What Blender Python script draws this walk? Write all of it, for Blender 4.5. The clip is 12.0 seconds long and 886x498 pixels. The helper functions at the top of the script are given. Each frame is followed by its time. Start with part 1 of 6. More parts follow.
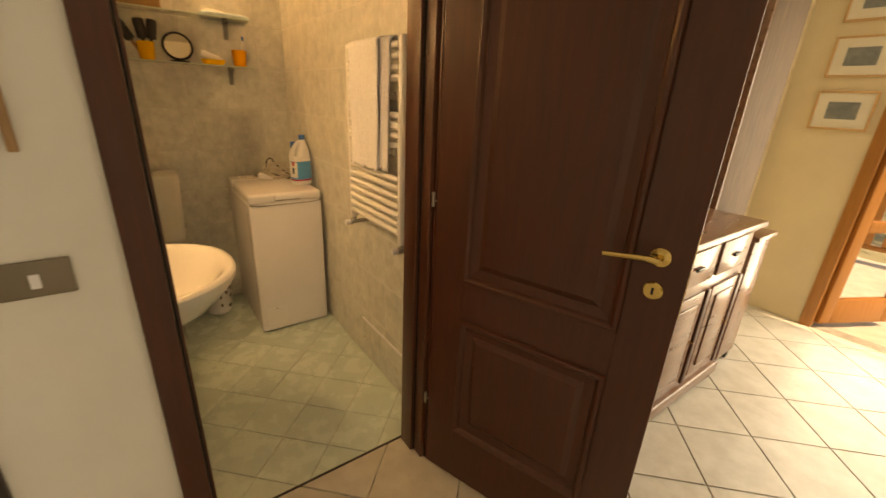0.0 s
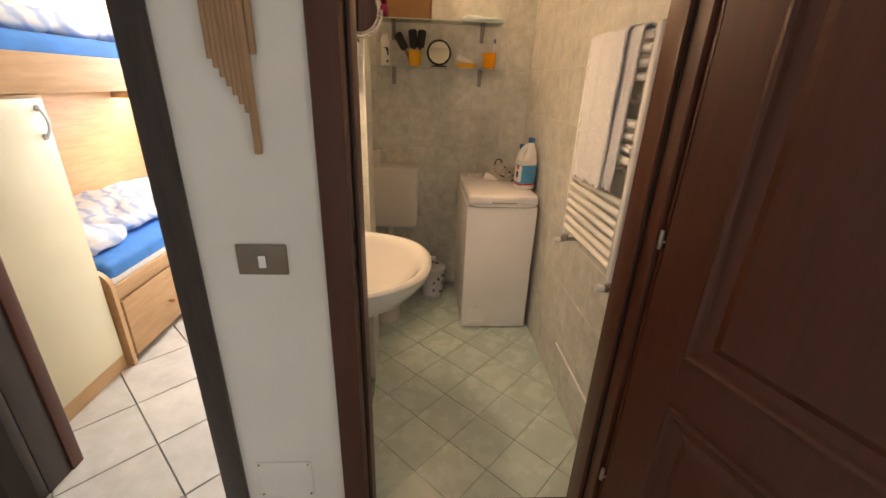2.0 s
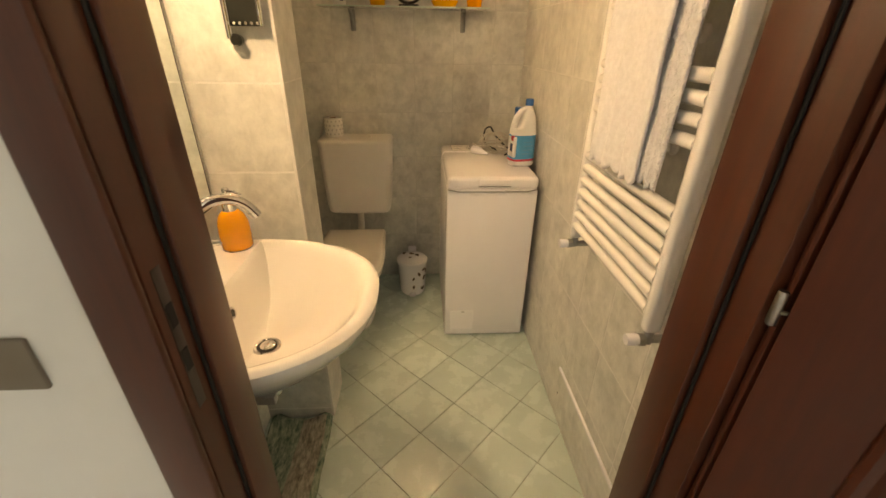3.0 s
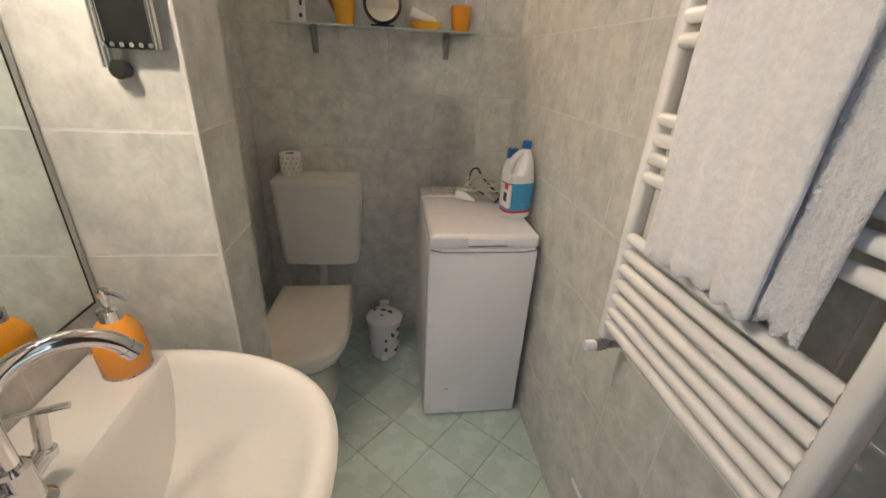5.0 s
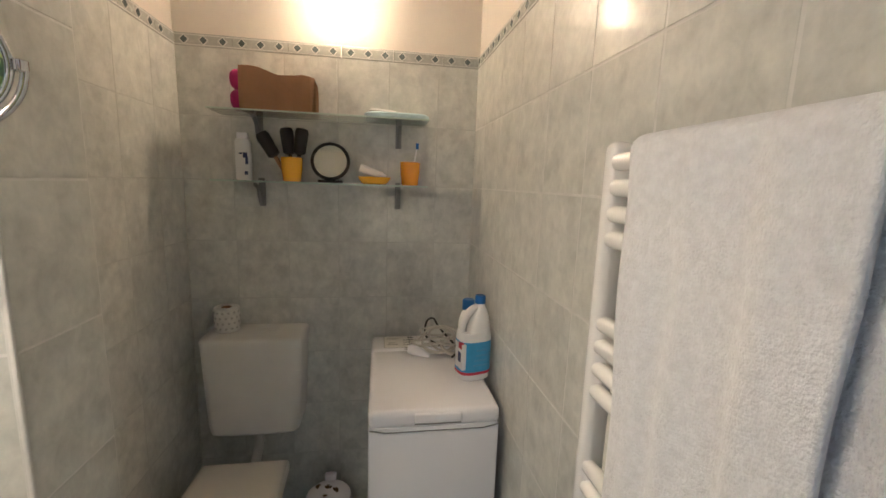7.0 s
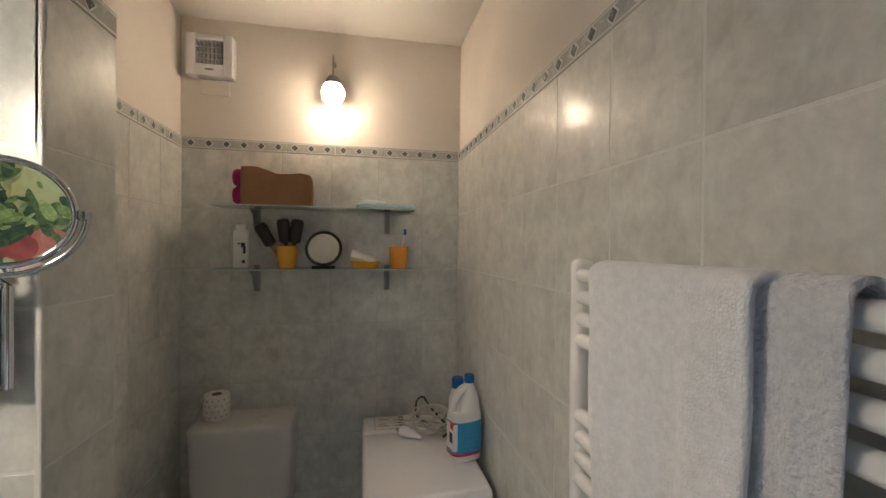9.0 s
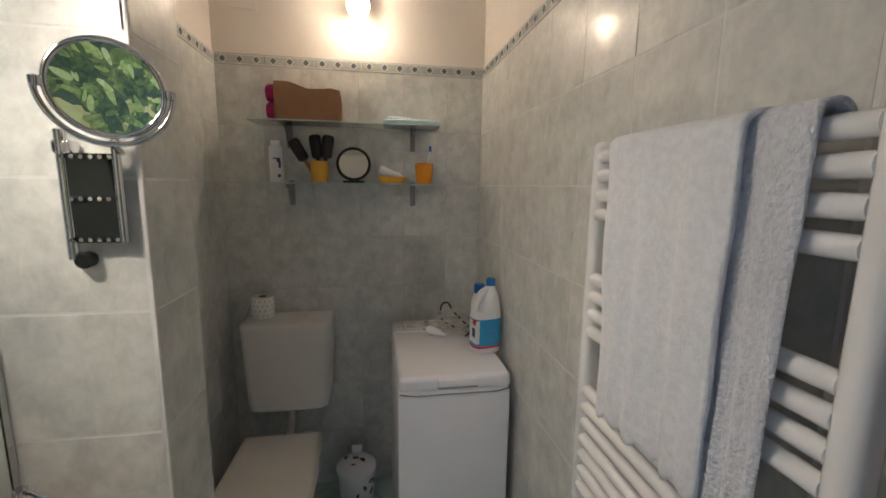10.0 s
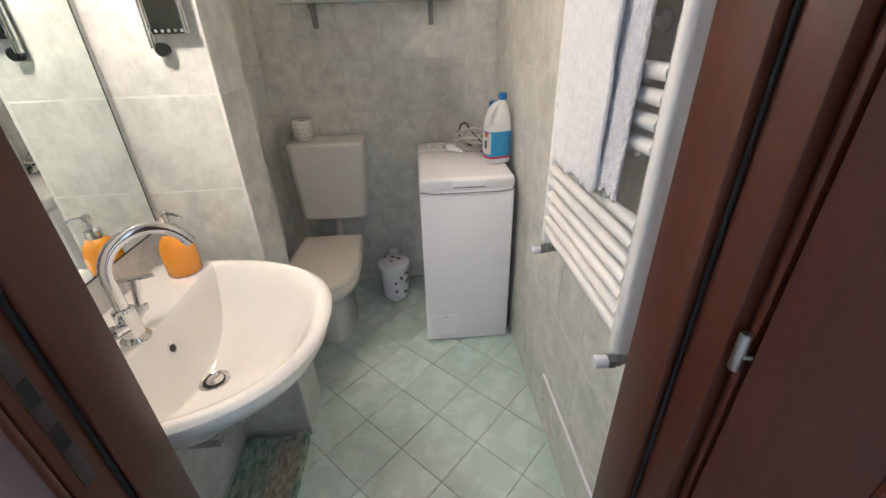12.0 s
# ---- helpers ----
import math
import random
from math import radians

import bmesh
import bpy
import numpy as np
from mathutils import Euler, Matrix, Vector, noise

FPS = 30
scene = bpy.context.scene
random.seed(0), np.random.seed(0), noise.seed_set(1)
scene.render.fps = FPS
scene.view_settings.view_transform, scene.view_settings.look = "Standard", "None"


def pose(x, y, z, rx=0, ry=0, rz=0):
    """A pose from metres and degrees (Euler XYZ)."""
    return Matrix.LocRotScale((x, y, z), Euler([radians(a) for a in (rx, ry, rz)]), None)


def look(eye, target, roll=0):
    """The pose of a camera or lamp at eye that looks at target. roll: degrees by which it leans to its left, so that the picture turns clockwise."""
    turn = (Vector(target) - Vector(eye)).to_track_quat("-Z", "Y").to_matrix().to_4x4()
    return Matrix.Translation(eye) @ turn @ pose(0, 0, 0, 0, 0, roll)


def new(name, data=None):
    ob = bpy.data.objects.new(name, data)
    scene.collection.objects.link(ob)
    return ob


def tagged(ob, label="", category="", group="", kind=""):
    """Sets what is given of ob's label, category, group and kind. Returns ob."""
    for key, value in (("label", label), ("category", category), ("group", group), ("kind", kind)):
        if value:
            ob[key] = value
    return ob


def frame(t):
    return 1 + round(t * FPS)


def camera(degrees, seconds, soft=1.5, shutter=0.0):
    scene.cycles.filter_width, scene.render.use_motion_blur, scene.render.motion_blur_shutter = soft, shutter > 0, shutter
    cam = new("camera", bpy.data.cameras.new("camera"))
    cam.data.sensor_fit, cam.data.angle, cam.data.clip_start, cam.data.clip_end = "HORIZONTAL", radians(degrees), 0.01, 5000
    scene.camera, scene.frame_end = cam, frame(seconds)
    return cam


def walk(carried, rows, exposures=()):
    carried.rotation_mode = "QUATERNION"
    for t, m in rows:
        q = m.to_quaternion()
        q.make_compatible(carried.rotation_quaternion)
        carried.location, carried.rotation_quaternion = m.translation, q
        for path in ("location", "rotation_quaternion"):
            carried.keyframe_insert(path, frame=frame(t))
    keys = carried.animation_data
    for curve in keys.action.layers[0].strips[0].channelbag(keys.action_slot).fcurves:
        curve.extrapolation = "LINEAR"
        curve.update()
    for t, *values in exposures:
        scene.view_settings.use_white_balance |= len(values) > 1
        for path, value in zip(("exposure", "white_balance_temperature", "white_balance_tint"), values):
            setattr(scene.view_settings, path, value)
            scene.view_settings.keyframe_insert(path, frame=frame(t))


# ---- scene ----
cam = camera(95.2, 12.0, shutter=0.15)
EXPOSURES = [
    (0.0, 0.66, 18500, 21), (0.5, 0.58, 12500, 17), (1.0, 0.5, 8900, 19), (1.5, 0.55, 7800, 21), (2.5, 0.95, 9100, 19), (3.2, 1.12, 9700, 13),
    (4.8, 0.8, 5750, 11), (6.0, 0.86, 5650, 10), (7.5, 0.32, 5600, 9), (9.5, 0.0, 5350, 9), (10.5, 0.45, 5200, 10), (12.0, 1.26, 5250, 11),
]
PATH = [
    (0, (0.271, 0.223, 1.432), (1.389, 1.728, 0.735), 2.9),
    (0.5, (0.195, 0.098, 1.486), (0.853, 1.873, 0.841), 2.7),
    (1, (0.246, 0.108, 1.502), (0.482, 1.991, 0.871), 3.0),
    (1.5, (0.372, 0.193, 1.484), (0.396, 2.075, 0.808), 2.8),
    (2, (0.428, 0.388, 1.455), (0.535, 2.238, 0.702), 2.0),
    (2.5, (0.475, 0.625, 1.449), (0.666, 2.428, 0.603), 1.2),
    (3, (0.575, 0.896, 1.409), (0.677, 2.672, 0.495), 0.9),
    (3.2, (0.607, 0.977, 1.408), (0.663, 2.75, 0.484), 1.1),
    (4.8, (0.541, 1.313, 1.46), (0.802, 3.079, 0.558), 2.5),
    (5, (0.555, 1.293, 1.442), (0.804, 3.09, 0.601), 3.0),
    (5.5, (0.622, 1.379, 1.441), (0.892, 3.206, 0.675), 2.8),
    (6, (0.714, 1.477, 1.461), (1.02, 3.357, 0.85), 3.2),
    (6.5, (0.731, 1.5, 1.503), (1.006, 3.415, 0.998), 2.2),
    (7, (0.714, 1.475, 1.564), (1.029, 3.424, 1.247), 2.0),
    (7.5, (0.719, 1.459, 1.604), (1.061, 3.425, 1.465), 1.6),
    (7.7, (0.724, 1.454, 1.624), (1.068, 3.423, 1.558), 1.2),
    (9.3, (0.643, 1.35, 1.651), (1.047, 3.309, 1.638), 0.4),
    (9.5, (0.622, 1.325, 1.651), (1.023, 3.282, 1.548), 0.4),
    (10, (0.62, 1.284, 1.543), (0.943, 3.234, 1.238), 0.8),
    (10.5, (0.646, 1.219, 1.493), (0.853, 3.127, 0.931), 0.4),
    (11, (0.692, 1.126, 1.452), (0.777, 2.979, 0.704), -0.3),
    (11.5, (0.693, 1.034, 1.432), (0.752, 2.825, 0.545), -0.9),
    (12, (0.686, 0.987, 1.427), (0.788, 2.742, 0.474), -1.8),
]
walk(cam, [(t, look(eye, target, roll)) for t, eye, target, roll in PATH], EXPOSURES)

# ---- world and light ----
world = bpy.data.worlds.new("sky")
scene.world = world
world.use_nodes = True
wn = world.node_tree.nodes
sky = wn.new("ShaderNodeTexSky")
sky.sky_type, sky.sun_disc = "NISHITA", False
sky.sun_elevation, sky.sun_rotation = radians(61), radians(168.7)
world.node_tree.links.new(sky.outputs[0], wn["Background"].inputs[0])
wn["Background"].inputs[1].default_value = 0.12
sun = bpy.data.lights.new("sun", "SUN")
sun.energy, sun.angle, sun.color = 3.5, radians(0.5), (1.0, 0.95, 0.86)
sun_ob = new("sun", sun)
sun_ob.matrix_world = look((8, -40, 75), (0, 0, 0))


def window_light(name, eye, target, w, h, watts, color):
    lamp = bpy.data.lights.new(name, "AREA")
    lamp.shape, lamp.size, lamp.size_y, lamp.energy, lamp.color = "RECTANGLE", w, h, watts, color
    ob = new(name, lamp)
    ob.matrix_world = look(eye, target)
    return ob


window_light("bedroom_window_daylight", (-1.13, 4.285, 1.64), (-1.13, 3.0, 1.4), 1.4, 1.1, 105, (0.74, 0.88, 1.0))
window_light("french_door_daylight", (3.94, -0.32, 1.12), (2.0, -0.32, 1.0), 2.0, 1.95, 60, (0.70, 0.86, 1.0))
SHADE, BULB = 104.0, 70.0
MIRROR_BULB = 760.0

# ---- materials ----


def material(name, color, rough=0.5, metal=0.0, vary=0.08, scale=6.0, bump=0.0, bump_scale=60.0, bump_depth=0.004, per_piece=0.0, stretch=(1, 1, 1), second=None, second_amount=0.5, coat=0.0, detail=6.0, contrast=(0.35, 0.65), sheen=0.0):
    """A surface with a base colour, broad mottling towards a second colour, fine relief and a change from piece to piece."""
    m = bpy.data.materials.new(name)
    m.use_nodes = True
    n, l = m.node_tree.nodes, m.node_tree.links
    b = n["Principled BSDF"]
    b.inputs["Roughness"].default_value, b.inputs["Metallic"].default_value = rough, metal
    b.inputs["Coat Weight"].default_value = coat
    b.inputs["Sheen Weight"].default_value = sheen
    co = n.new("ShaderNodeTexCoord")
    mp = n.new("ShaderNodeMapping")
    mp.inputs["Scale"].default_value = stretch
    l.new(co.outputs["Object"], mp.inputs["Vector"])
    vec = mp.outputs["Vector"]
    info = n.new("ShaderNodeObjectInfo")
    if per_piece > 0:
        add = n.new("ShaderNodeVectorMath")
        add.operation = "MULTIPLY_ADD"
        l.new(info.outputs["Random"], add.inputs[0])
        add.inputs[1].default_value = (37.0, 23.0, 51.0)
        l.new(vec, add.inputs[2])
        vec = add.outputs[0]
    nz = n.new("ShaderNodeTexNoise")
    nz.inputs["Scale"].default_value, nz.inputs["Detail"].default_value, nz.inputs["Roughness"].default_value = scale, detail, 0.62
    l.new(vec, nz.inputs["Vector"])
    ramp = n.new("ShaderNodeValToRGB")
    ramp.color_ramp.elements[0].position, ramp.color_ramp.elements[1].position = contrast
    two = second if second else tuple(min(1.0, c * (1 - vary * 2)) for c in color)
    mixed = tuple(color[i] + (two[i] - color[i]) * (second_amount if second else 1.0) for i in range(3))
    ramp.color_ramp.elements[0].color, ramp.color_ramp.elements[1].color = (*mixed, 1), (*color, 1)
    l.new(nz.outputs["Fac"], ramp.inputs["Fac"])
    out = ramp.outputs["Color"]
    if per_piece > 0:
        hsv = n.new("ShaderNodeHueSaturation")
        mr = n.new("ShaderNodeMapRange")
        mr.inputs["To Min"].default_value, mr.inputs["To Max"].default_value = 1 - per_piece, 1 + per_piece
        l.new(info.outputs["Random"], mr.inputs["Value"])
        l.new(mr.outputs[0], hsv.inputs["Value"])
        l.new(out, hsv.inputs["Color"])
        out = hsv.outputs["Color"]
    l.new(out, b.inputs["Base Color"])
    rr = n.new("ShaderNodeMapRange")
    rr.inputs["To Min"].default_value, rr.inputs["To Max"].default_value = max(0.0, rough - min(0.06, rough * 0.4)), min(1.0, rough + min(0.08, rough * 0.4))
    l.new(nz.outputs["Fac"], rr.inputs["Value"])
    l.new(rr.outputs[0], b.inputs["Roughness"])
    if bump > 0:
        fine = n.new("ShaderNodeTexNoise")
        fine.inputs["Scale"].default_value, fine.inputs["Detail"].default_value = bump_scale, 4.0
        l.new(vec, fine.inputs["Vector"])
        bp = n.new("ShaderNodeBump")
        bp.inputs["Strength"].default_value, bp.inputs["Distance"].default_value = bump, bump_depth
        l.new(fine.outputs["Fac"], bp.inputs["Height"])
        l.new(bp.outputs[0], b.inputs["Normal"])
    return m


def glow(name, color, strength):
    m = bpy.data.materials.new(name)
    m.use_nodes = True
    b = m.node_tree.nodes["Principled BSDF"]
    b.inputs["Emission Color"].default_value, b.inputs["Emission Strength"].default_value = (*color, 1), strength
    b.inputs["Base Color"].default_value = (0.9, 0.88, 0.84, 1)
    return m


def glass(name, color, rough=0.02, ior=1.45):
    m = bpy.data.materials.new(name)
    m.use_nodes = True
    b = m.node_tree.nodes["Principled BSDF"]
    b.inputs["Base Color"].default_value, b.inputs["Roughness"].default_value = (*color, 1), rough
    b.inputs["Transmission Weight"].default_value, b.inputs["IOR"].default_value = 1.0, ior
    return m


PLASTER = material("white_plaster", (0.80, 0.78, 0.75), 0.85, vary=0.03, scale=3, bump=0.12, bump_scale=45)
BATH_PLASTER = material("cream_bathroom_paint", (0.79, 0.74, 0.68), 0.85, vary=0.03, scale=3, bump=0.08, bump_scale=45)
CREAM_WALL = material("warm_cream_wall_paint", (0.70, 0.58, 0.40), 0.8, vary=0.04, scale=3, bump=0.1, bump_scale=45)
OCHRE = material("ochre_wall_paint", (0.62, 0.46, 0.22), 0.7, vary=0.05, scale=3, bump=0.1, bump_scale=40)
CEIL = material("ceiling_paint", (0.80, 0.77, 0.73), 0.9, vary=0.03, scale=2.5, bump=0.06, bump_scale=50)
WALL_TILE = material("grey_green_marbled_tile", (0.73, 0.73, 0.69), 0.37, second=(0.50, 0.51, 0.485), second_amount=1.0, scale=13, bump=0.03, bump_scale=14, per_piece=0.025, detail=10, contrast=(0.32, 0.68), stretch=(1.0, 1.0, 1.0))
for socket, value in (("Coat Weight", 0.15), ("Coat Roughness", 0.12)):
    WALL_TILE.node_tree.nodes["Principled BSDF"].inputs[socket].default_value = value
_n, _l = WALL_TILE.node_tree.nodes, WALL_TILE.node_tree.links
_ramp = [x for x in _n if x.type == "VALTORGB"][0]
_broad = _ramp.inputs["Fac"].links[0].from_node
_turn, _streak, _mix = _n.new("ShaderNodeMapping"), _n.new("ShaderNodeTexNoise"), _n.new("ShaderNodeMath")
_turn.inputs["Rotation"].default_value, _turn.inputs["Scale"].default_value = (0.0, radians(24), 0.0), (1.0, 1.0, 0.66)
_l.new(_broad.inputs["Vector"].links[0].from_socket, _turn.inputs["Vector"])
_l.new(_turn.outputs[0], _streak.inputs["Vector"])
_streak.inputs["Scale"].default_value, _streak.inputs["Detail"].default_value, _streak.inputs["Roughness"].default_value, _streak.inputs["Distortion"].default_value = 30.0, 8.0, 0.62, 0.9
_mix.operation = "MULTIPLY_ADD"
_half = _n.new("ShaderNodeMath")
_half.operation = "MULTIPLY"
_half.inputs[1].default_value = 0.66
_l.new(_broad.outputs["Fac"], _half.inputs[0])
_l.new(_streak.outputs["Fac"], _mix.inputs[0])
_mix.inputs[1].default_value = 0.34
_l.new(_half.outputs[0], _mix.inputs[2])
_l.new(_mix.outputs[0], _ramp.inputs["Fac"])
_ramp.color_ramp.elements[0].position, _ramp.color_ramp.elements[1].position = 0.37, 0.63
TIGHT_GROUT = material("tile_coloured_grout", (0.60, 0.605, 0.575), 0.8, vary=0.05, scale=20, bump=0.2, bump_scale=200)
# paler than the grout above: highlights on tile edges are put into its colour
GROUT = material("pale_highlight_grout", (0.76, 0.755, 0.73), 0.9, vary=0.06, scale=20, bump=0.2, bump_scale=200)
BORDER = material("border_tile_pale", (0.50, 0.51, 0.49), 0.25, second=(0.38, 0.40, 0.39), scale=30, per_piece=0.05)
DIAMOND = material("border_diamond_blue_grey", (0.15, 0.18, 0.19), 0.25, vary=0.15, scale=60)
DIAMOND_EDGE = material("border_diamond_white_line", (0.70, 0.70, 0.68), 0.3, vary=0.05, scale=60)
FLOOR_TILE = material("pale_aqua_floor_tile", (0.58, 0.69, 0.65), 0.26, second=(0.51, 0.63, 0.59), second_amount=0.9, scale=9, bump=0.04, bump_scale=30, per_piece=0.018, detail=8)
FLOOR_GROUT = material("brown_grey_grout", (0.42, 0.44, 0.39), 0.9, vary=0.2, scale=14)
HALL_TILE = material("cream_grey_floor_tile", (0.60, 0.56, 0.51), 0.42, second=(0.46, 0.42, 0.37), second_amount=0.8, scale=9, bump=0.12, bump_scale=26, per_piece=0.06, detail=8)
HALL_GROUT = material("taupe_grout", (0.44, 0.41, 0.37), 0.9, vary=0.2, scale=14)
DARK_WOOD = material("mahogany_stained_wood", (0.082, 0.0165, 0.0055), 0.42, second=(0.056, 0.0115, 0.0042), second_amount=1.0, scale=9, stretch=(7, 7, 0.5), bump=0.025, bump_scale=60, contrast=(0.3, 0.7), coat=0.14)
DARK_WOOD.node_tree.nodes["Principled BSDF"].inputs["Coat Roughness"].default_value = 0.24
WENGE = material("dark_door_frame_wood", (0.040, 0.026, 0.024), 0.42, second=(0.022, 0.014, 0.012), second_amount=1.0, scale=9, stretch=(8, 8, 0.7), bump=0.06, bump_scale=50)
SEAL = material("black_rubber_seal", (0.004, 0.004, 0.004), 0.75, vary=0.1)
BEECH = material("light_beech_laminate", (0.62, 0.38, 0.20), 0.42, second=(0.50, 0.29, 0.14), second_amount=0.8, scale=6, stretch=(7, 0.8, 7), bump=0.02)
CREAM = material("cream_laminate", (0.72, 0.66, 0.48), 0.4, vary=0.03, scale=3)
WALNUT = material("red_brown_furniture_wood", (0.22, 0.10, 0.06), 0.28, second=(0.13, 0.055, 0.033), second_amount=1.0, scale=6, stretch=(1, 7, 7), bump=0.04, coat=0.3)
OAK = material("matt_dark_oak", (0.13, 0.075, 0.045), 0.75, second=(0.08, 0.045, 0.026), second_amount=1.0, scale=7, stretch=(7, 7, 0.7), bump=0.05)
PINE = material("honey_window_wood", (0.42, 0.17, 0.05), 0.4, second=(0.28, 0.10, 0.03), scale=8, stretch=(8, 8, 0.8))
ENAMEL = material("white_enamel", (0.86, 0.855, 0.90), 0.22, vary=0.02, scale=3, bump=0.015, bump_scale=200)
RAD_WHITE = material("white_radiator_lacquer", (0.86, 0.85, 0.84), 0.22, vary=0.02, scale=4)
CERAMIC = material("white_glazed_ceramic", (0.77, 0.745, 0.71), 0.08, vary=0.015, scale=3, coat=0.4)
WC_PLASTIC = material("grey_white_plastic", (0.77, 0.75, 0.72), 0.30, vary=0.03, scale=4)
SEAT_MAT = material("warm_white_seat_plastic", (0.74, 0.71, 0.66), 0.16, vary=0.02, scale=4)
CHROME = material("chrome", (0.66, 0.66, 0.67), 0.07, metal=1.0, vary=0.02)
STEEL = material("satin_grey_metal", (0.42, 0.42, 0.42), 0.35, metal=0.9, vary=0.06)
HINGE = material("dull_nickel_hinge", (0.40, 0.37, 0.34), 0.34, metal=1.0, vary=0.05)
BRACKET = material("grey_plastic_bracket", (0.27, 0.275, 0.27), 0.4, metal=0.3, vary=0.06)
SCISSOR = material("dark_oxidised_metal", (0.05, 0.055, 0.05), 0.3, metal=0.8, vary=0.1)
BRASS = material("polished_brass", (0.74, 0.52, 0.22), 0.16, metal=1.0, vary=0.05)
PLATE = material("bronze_grey_switch_plate", (0.24, 0.20, 0.16), 0.35, metal=0.6, vary=0.05)
BLACK = material("black_plastic", (0.012, 0.011, 0.010), 0.4, vary=0.1)
ORANGE = material("orange_glazed_ceramic", (0.85, 0.33, 0.012), 0.18, vary=0.04, scale=8, coat=0.4)
YELLOW = material("yellow_orange_glazed_ceramic", (0.86, 0.44, 0.02), 0.2, vary=0.04, scale=8, coat=0.3)
CARD = material("brown_paper_bag", (0.36, 0.20, 0.105), 0.8, vary=0.08, scale=9, bump=0.25, bump_scale=30)
MAGENTA = material("magenta_cloth", (0.42, 0.02, 0.16), 0.85, vary=0.12, scale=20, bump=0.3, bump_scale=120)
TOWEL = material("pale_lavender_terry", (0.81, 0.815, 0.85), 0.95, vary=0.06, scale=90, bump=0.6, bump_scale=330, bump_depth=0.004, sheen=0.3)
TOWEL_IN = material("pale_lavender_terry_loops", (0.81, 0.815, 0.855), 0.95, vary=0.06, scale=110, bump=0.9, bump_scale=170, bump_depth=0.010, sheen=0.3)
MIRROR = material("mirror_silver", (0.86, 0.92, 0.89), 0.004, metal=1.0, vary=0.0)
SHELF_GLASS = glass("greenish_shelf_glass", (0.90, 0.97, 0.94), rough=0.06, ior=1.3)
EDGE_GREEN = material("pale_green_glass_edge", (0.55, 0.68, 0.61), 0.35, vary=0.04)
PANE = glass("window_glass", (1, 1, 1), ior=1.02)
BLUE_LABEL = material("blue_label", (0.06, 0.35, 0.66), 0.35, vary=0.06, scale=30)
RED_LABEL = material("red_label", (0.62, 0.04, 0.08), 0.4, vary=0.05)
DARK_PRINT = material("dark_blue_print", (0.03, 0.05, 0.14), 0.5, vary=0.05)
BLUE_CAP = material("blue_plastic", (0.015, 0.13, 0.42), 0.35, vary=0.05)
BOTTLE = material("white_bottle_plastic", (0.82, 0.82, 0.82), 0.35, vary=0.02)
PAPER = material("white_paper", (0.82, 0.80, 0.76), 0.9, vary=0.06, scale=50, bump=0.2, bump_scale=120)
GREY_PRINT = material("pale_grey_print", (0.55, 0.53, 0.50), 0.7, vary=0.05)
CORD = material("pale_grey_cable", (0.58, 0.55, 0.50), 0.5, vary=0.05)
DARK_CORD = material("dark_cable", (0.03, 0.03, 0.03), 0.5, vary=0.05)
PALE_BLUE = material("pale_blue_cloth", (0.58, 0.74, 0.80), 0.8, vary=0.08, scale=40, bump=0.2)
BLUE_SHEET = material("bright_blue_sheet", (0.04, 0.25, 0.70), 0.8, vary=0.10, scale=7, bump=0.3, bump_scale=14)
MAT_RUG = material("green_brown_chenille", (0.40, 0.46, 0.38), 0.95, second=(0.05, 0.12, 0.085), second_amount=1.0, scale=34, stretch=(2.2, 0.8, 1), bump=0.9, bump_scale=160, contrast=(0.34, 0.66))
MAT_BROWN = material("brown_chenille", (0.48, 0.46, 0.40), 0.95, second=(0.15, 0.14, 0.11), second_amount=1.0, scale=34, stretch=(2.2, 0.8, 1), bump=0.9, bump_scale=160, contrast=(0.34, 0.66))
BAMBOO = material("bamboo_cane", (0.42, 0.25, 0.14), 0.5, second=(0.30, 0.16, 0.08), scale=20, stretch=(3, 3, 0.6), per_piece=0.0)
def brushed(name, tones, scale):
    """Oil paint: a tone of its own for each stroke, broken by brush marks."""
    m = bpy.data.materials.new(name)
    m.use_nodes = True
    n, l = m.node_tree.nodes, m.node_tree.links
    b = n["Principled BSDF"]
    b.inputs["Roughness"].default_value = 0.55
    geo, co, nz, add, ramp = n.new("ShaderNodeNewGeometry"), n.new("ShaderNodeTexCoord"), n.new("ShaderNodeTexNoise"), n.new("ShaderNodeMath"), n.new("ShaderNodeValToRGB")
    nz.inputs["Scale"].default_value, nz.inputs["Detail"].default_value, nz.inputs["Distortion"].default_value = scale, 6.0, 1.2
    l.new(co.outputs["Object"], nz.inputs["Vector"])
    add.operation = "MULTIPLY_ADD"
    l.new(geo.outputs["Random Per Island"], add.inputs[0])
    add.inputs[1].default_value = 0.55
    off = n.new("ShaderNodeMath")
    off.operation = "MULTIPLY_ADD"
    l.new(nz.outputs["Fac"], off.inputs[0])
    off.inputs[1].default_value, off.inputs[2].default_value = 1.1, -0.33
    l.new(off.outputs[0], add.inputs[2])
    e = ramp.color_ramp.elements
    e[0].color, e[1].color = (*tones[0], 1), (*tones[-1], 1)
    for k in range(1, len(tones) - 1):
        e.new(k / (len(tones) - 1)).color = (*tones[k], 1)
    l.new(add.outputs[0], ramp.inputs["Fac"])
    l.new(ramp.outputs["Color"], b.inputs["Base Color"])
    return m


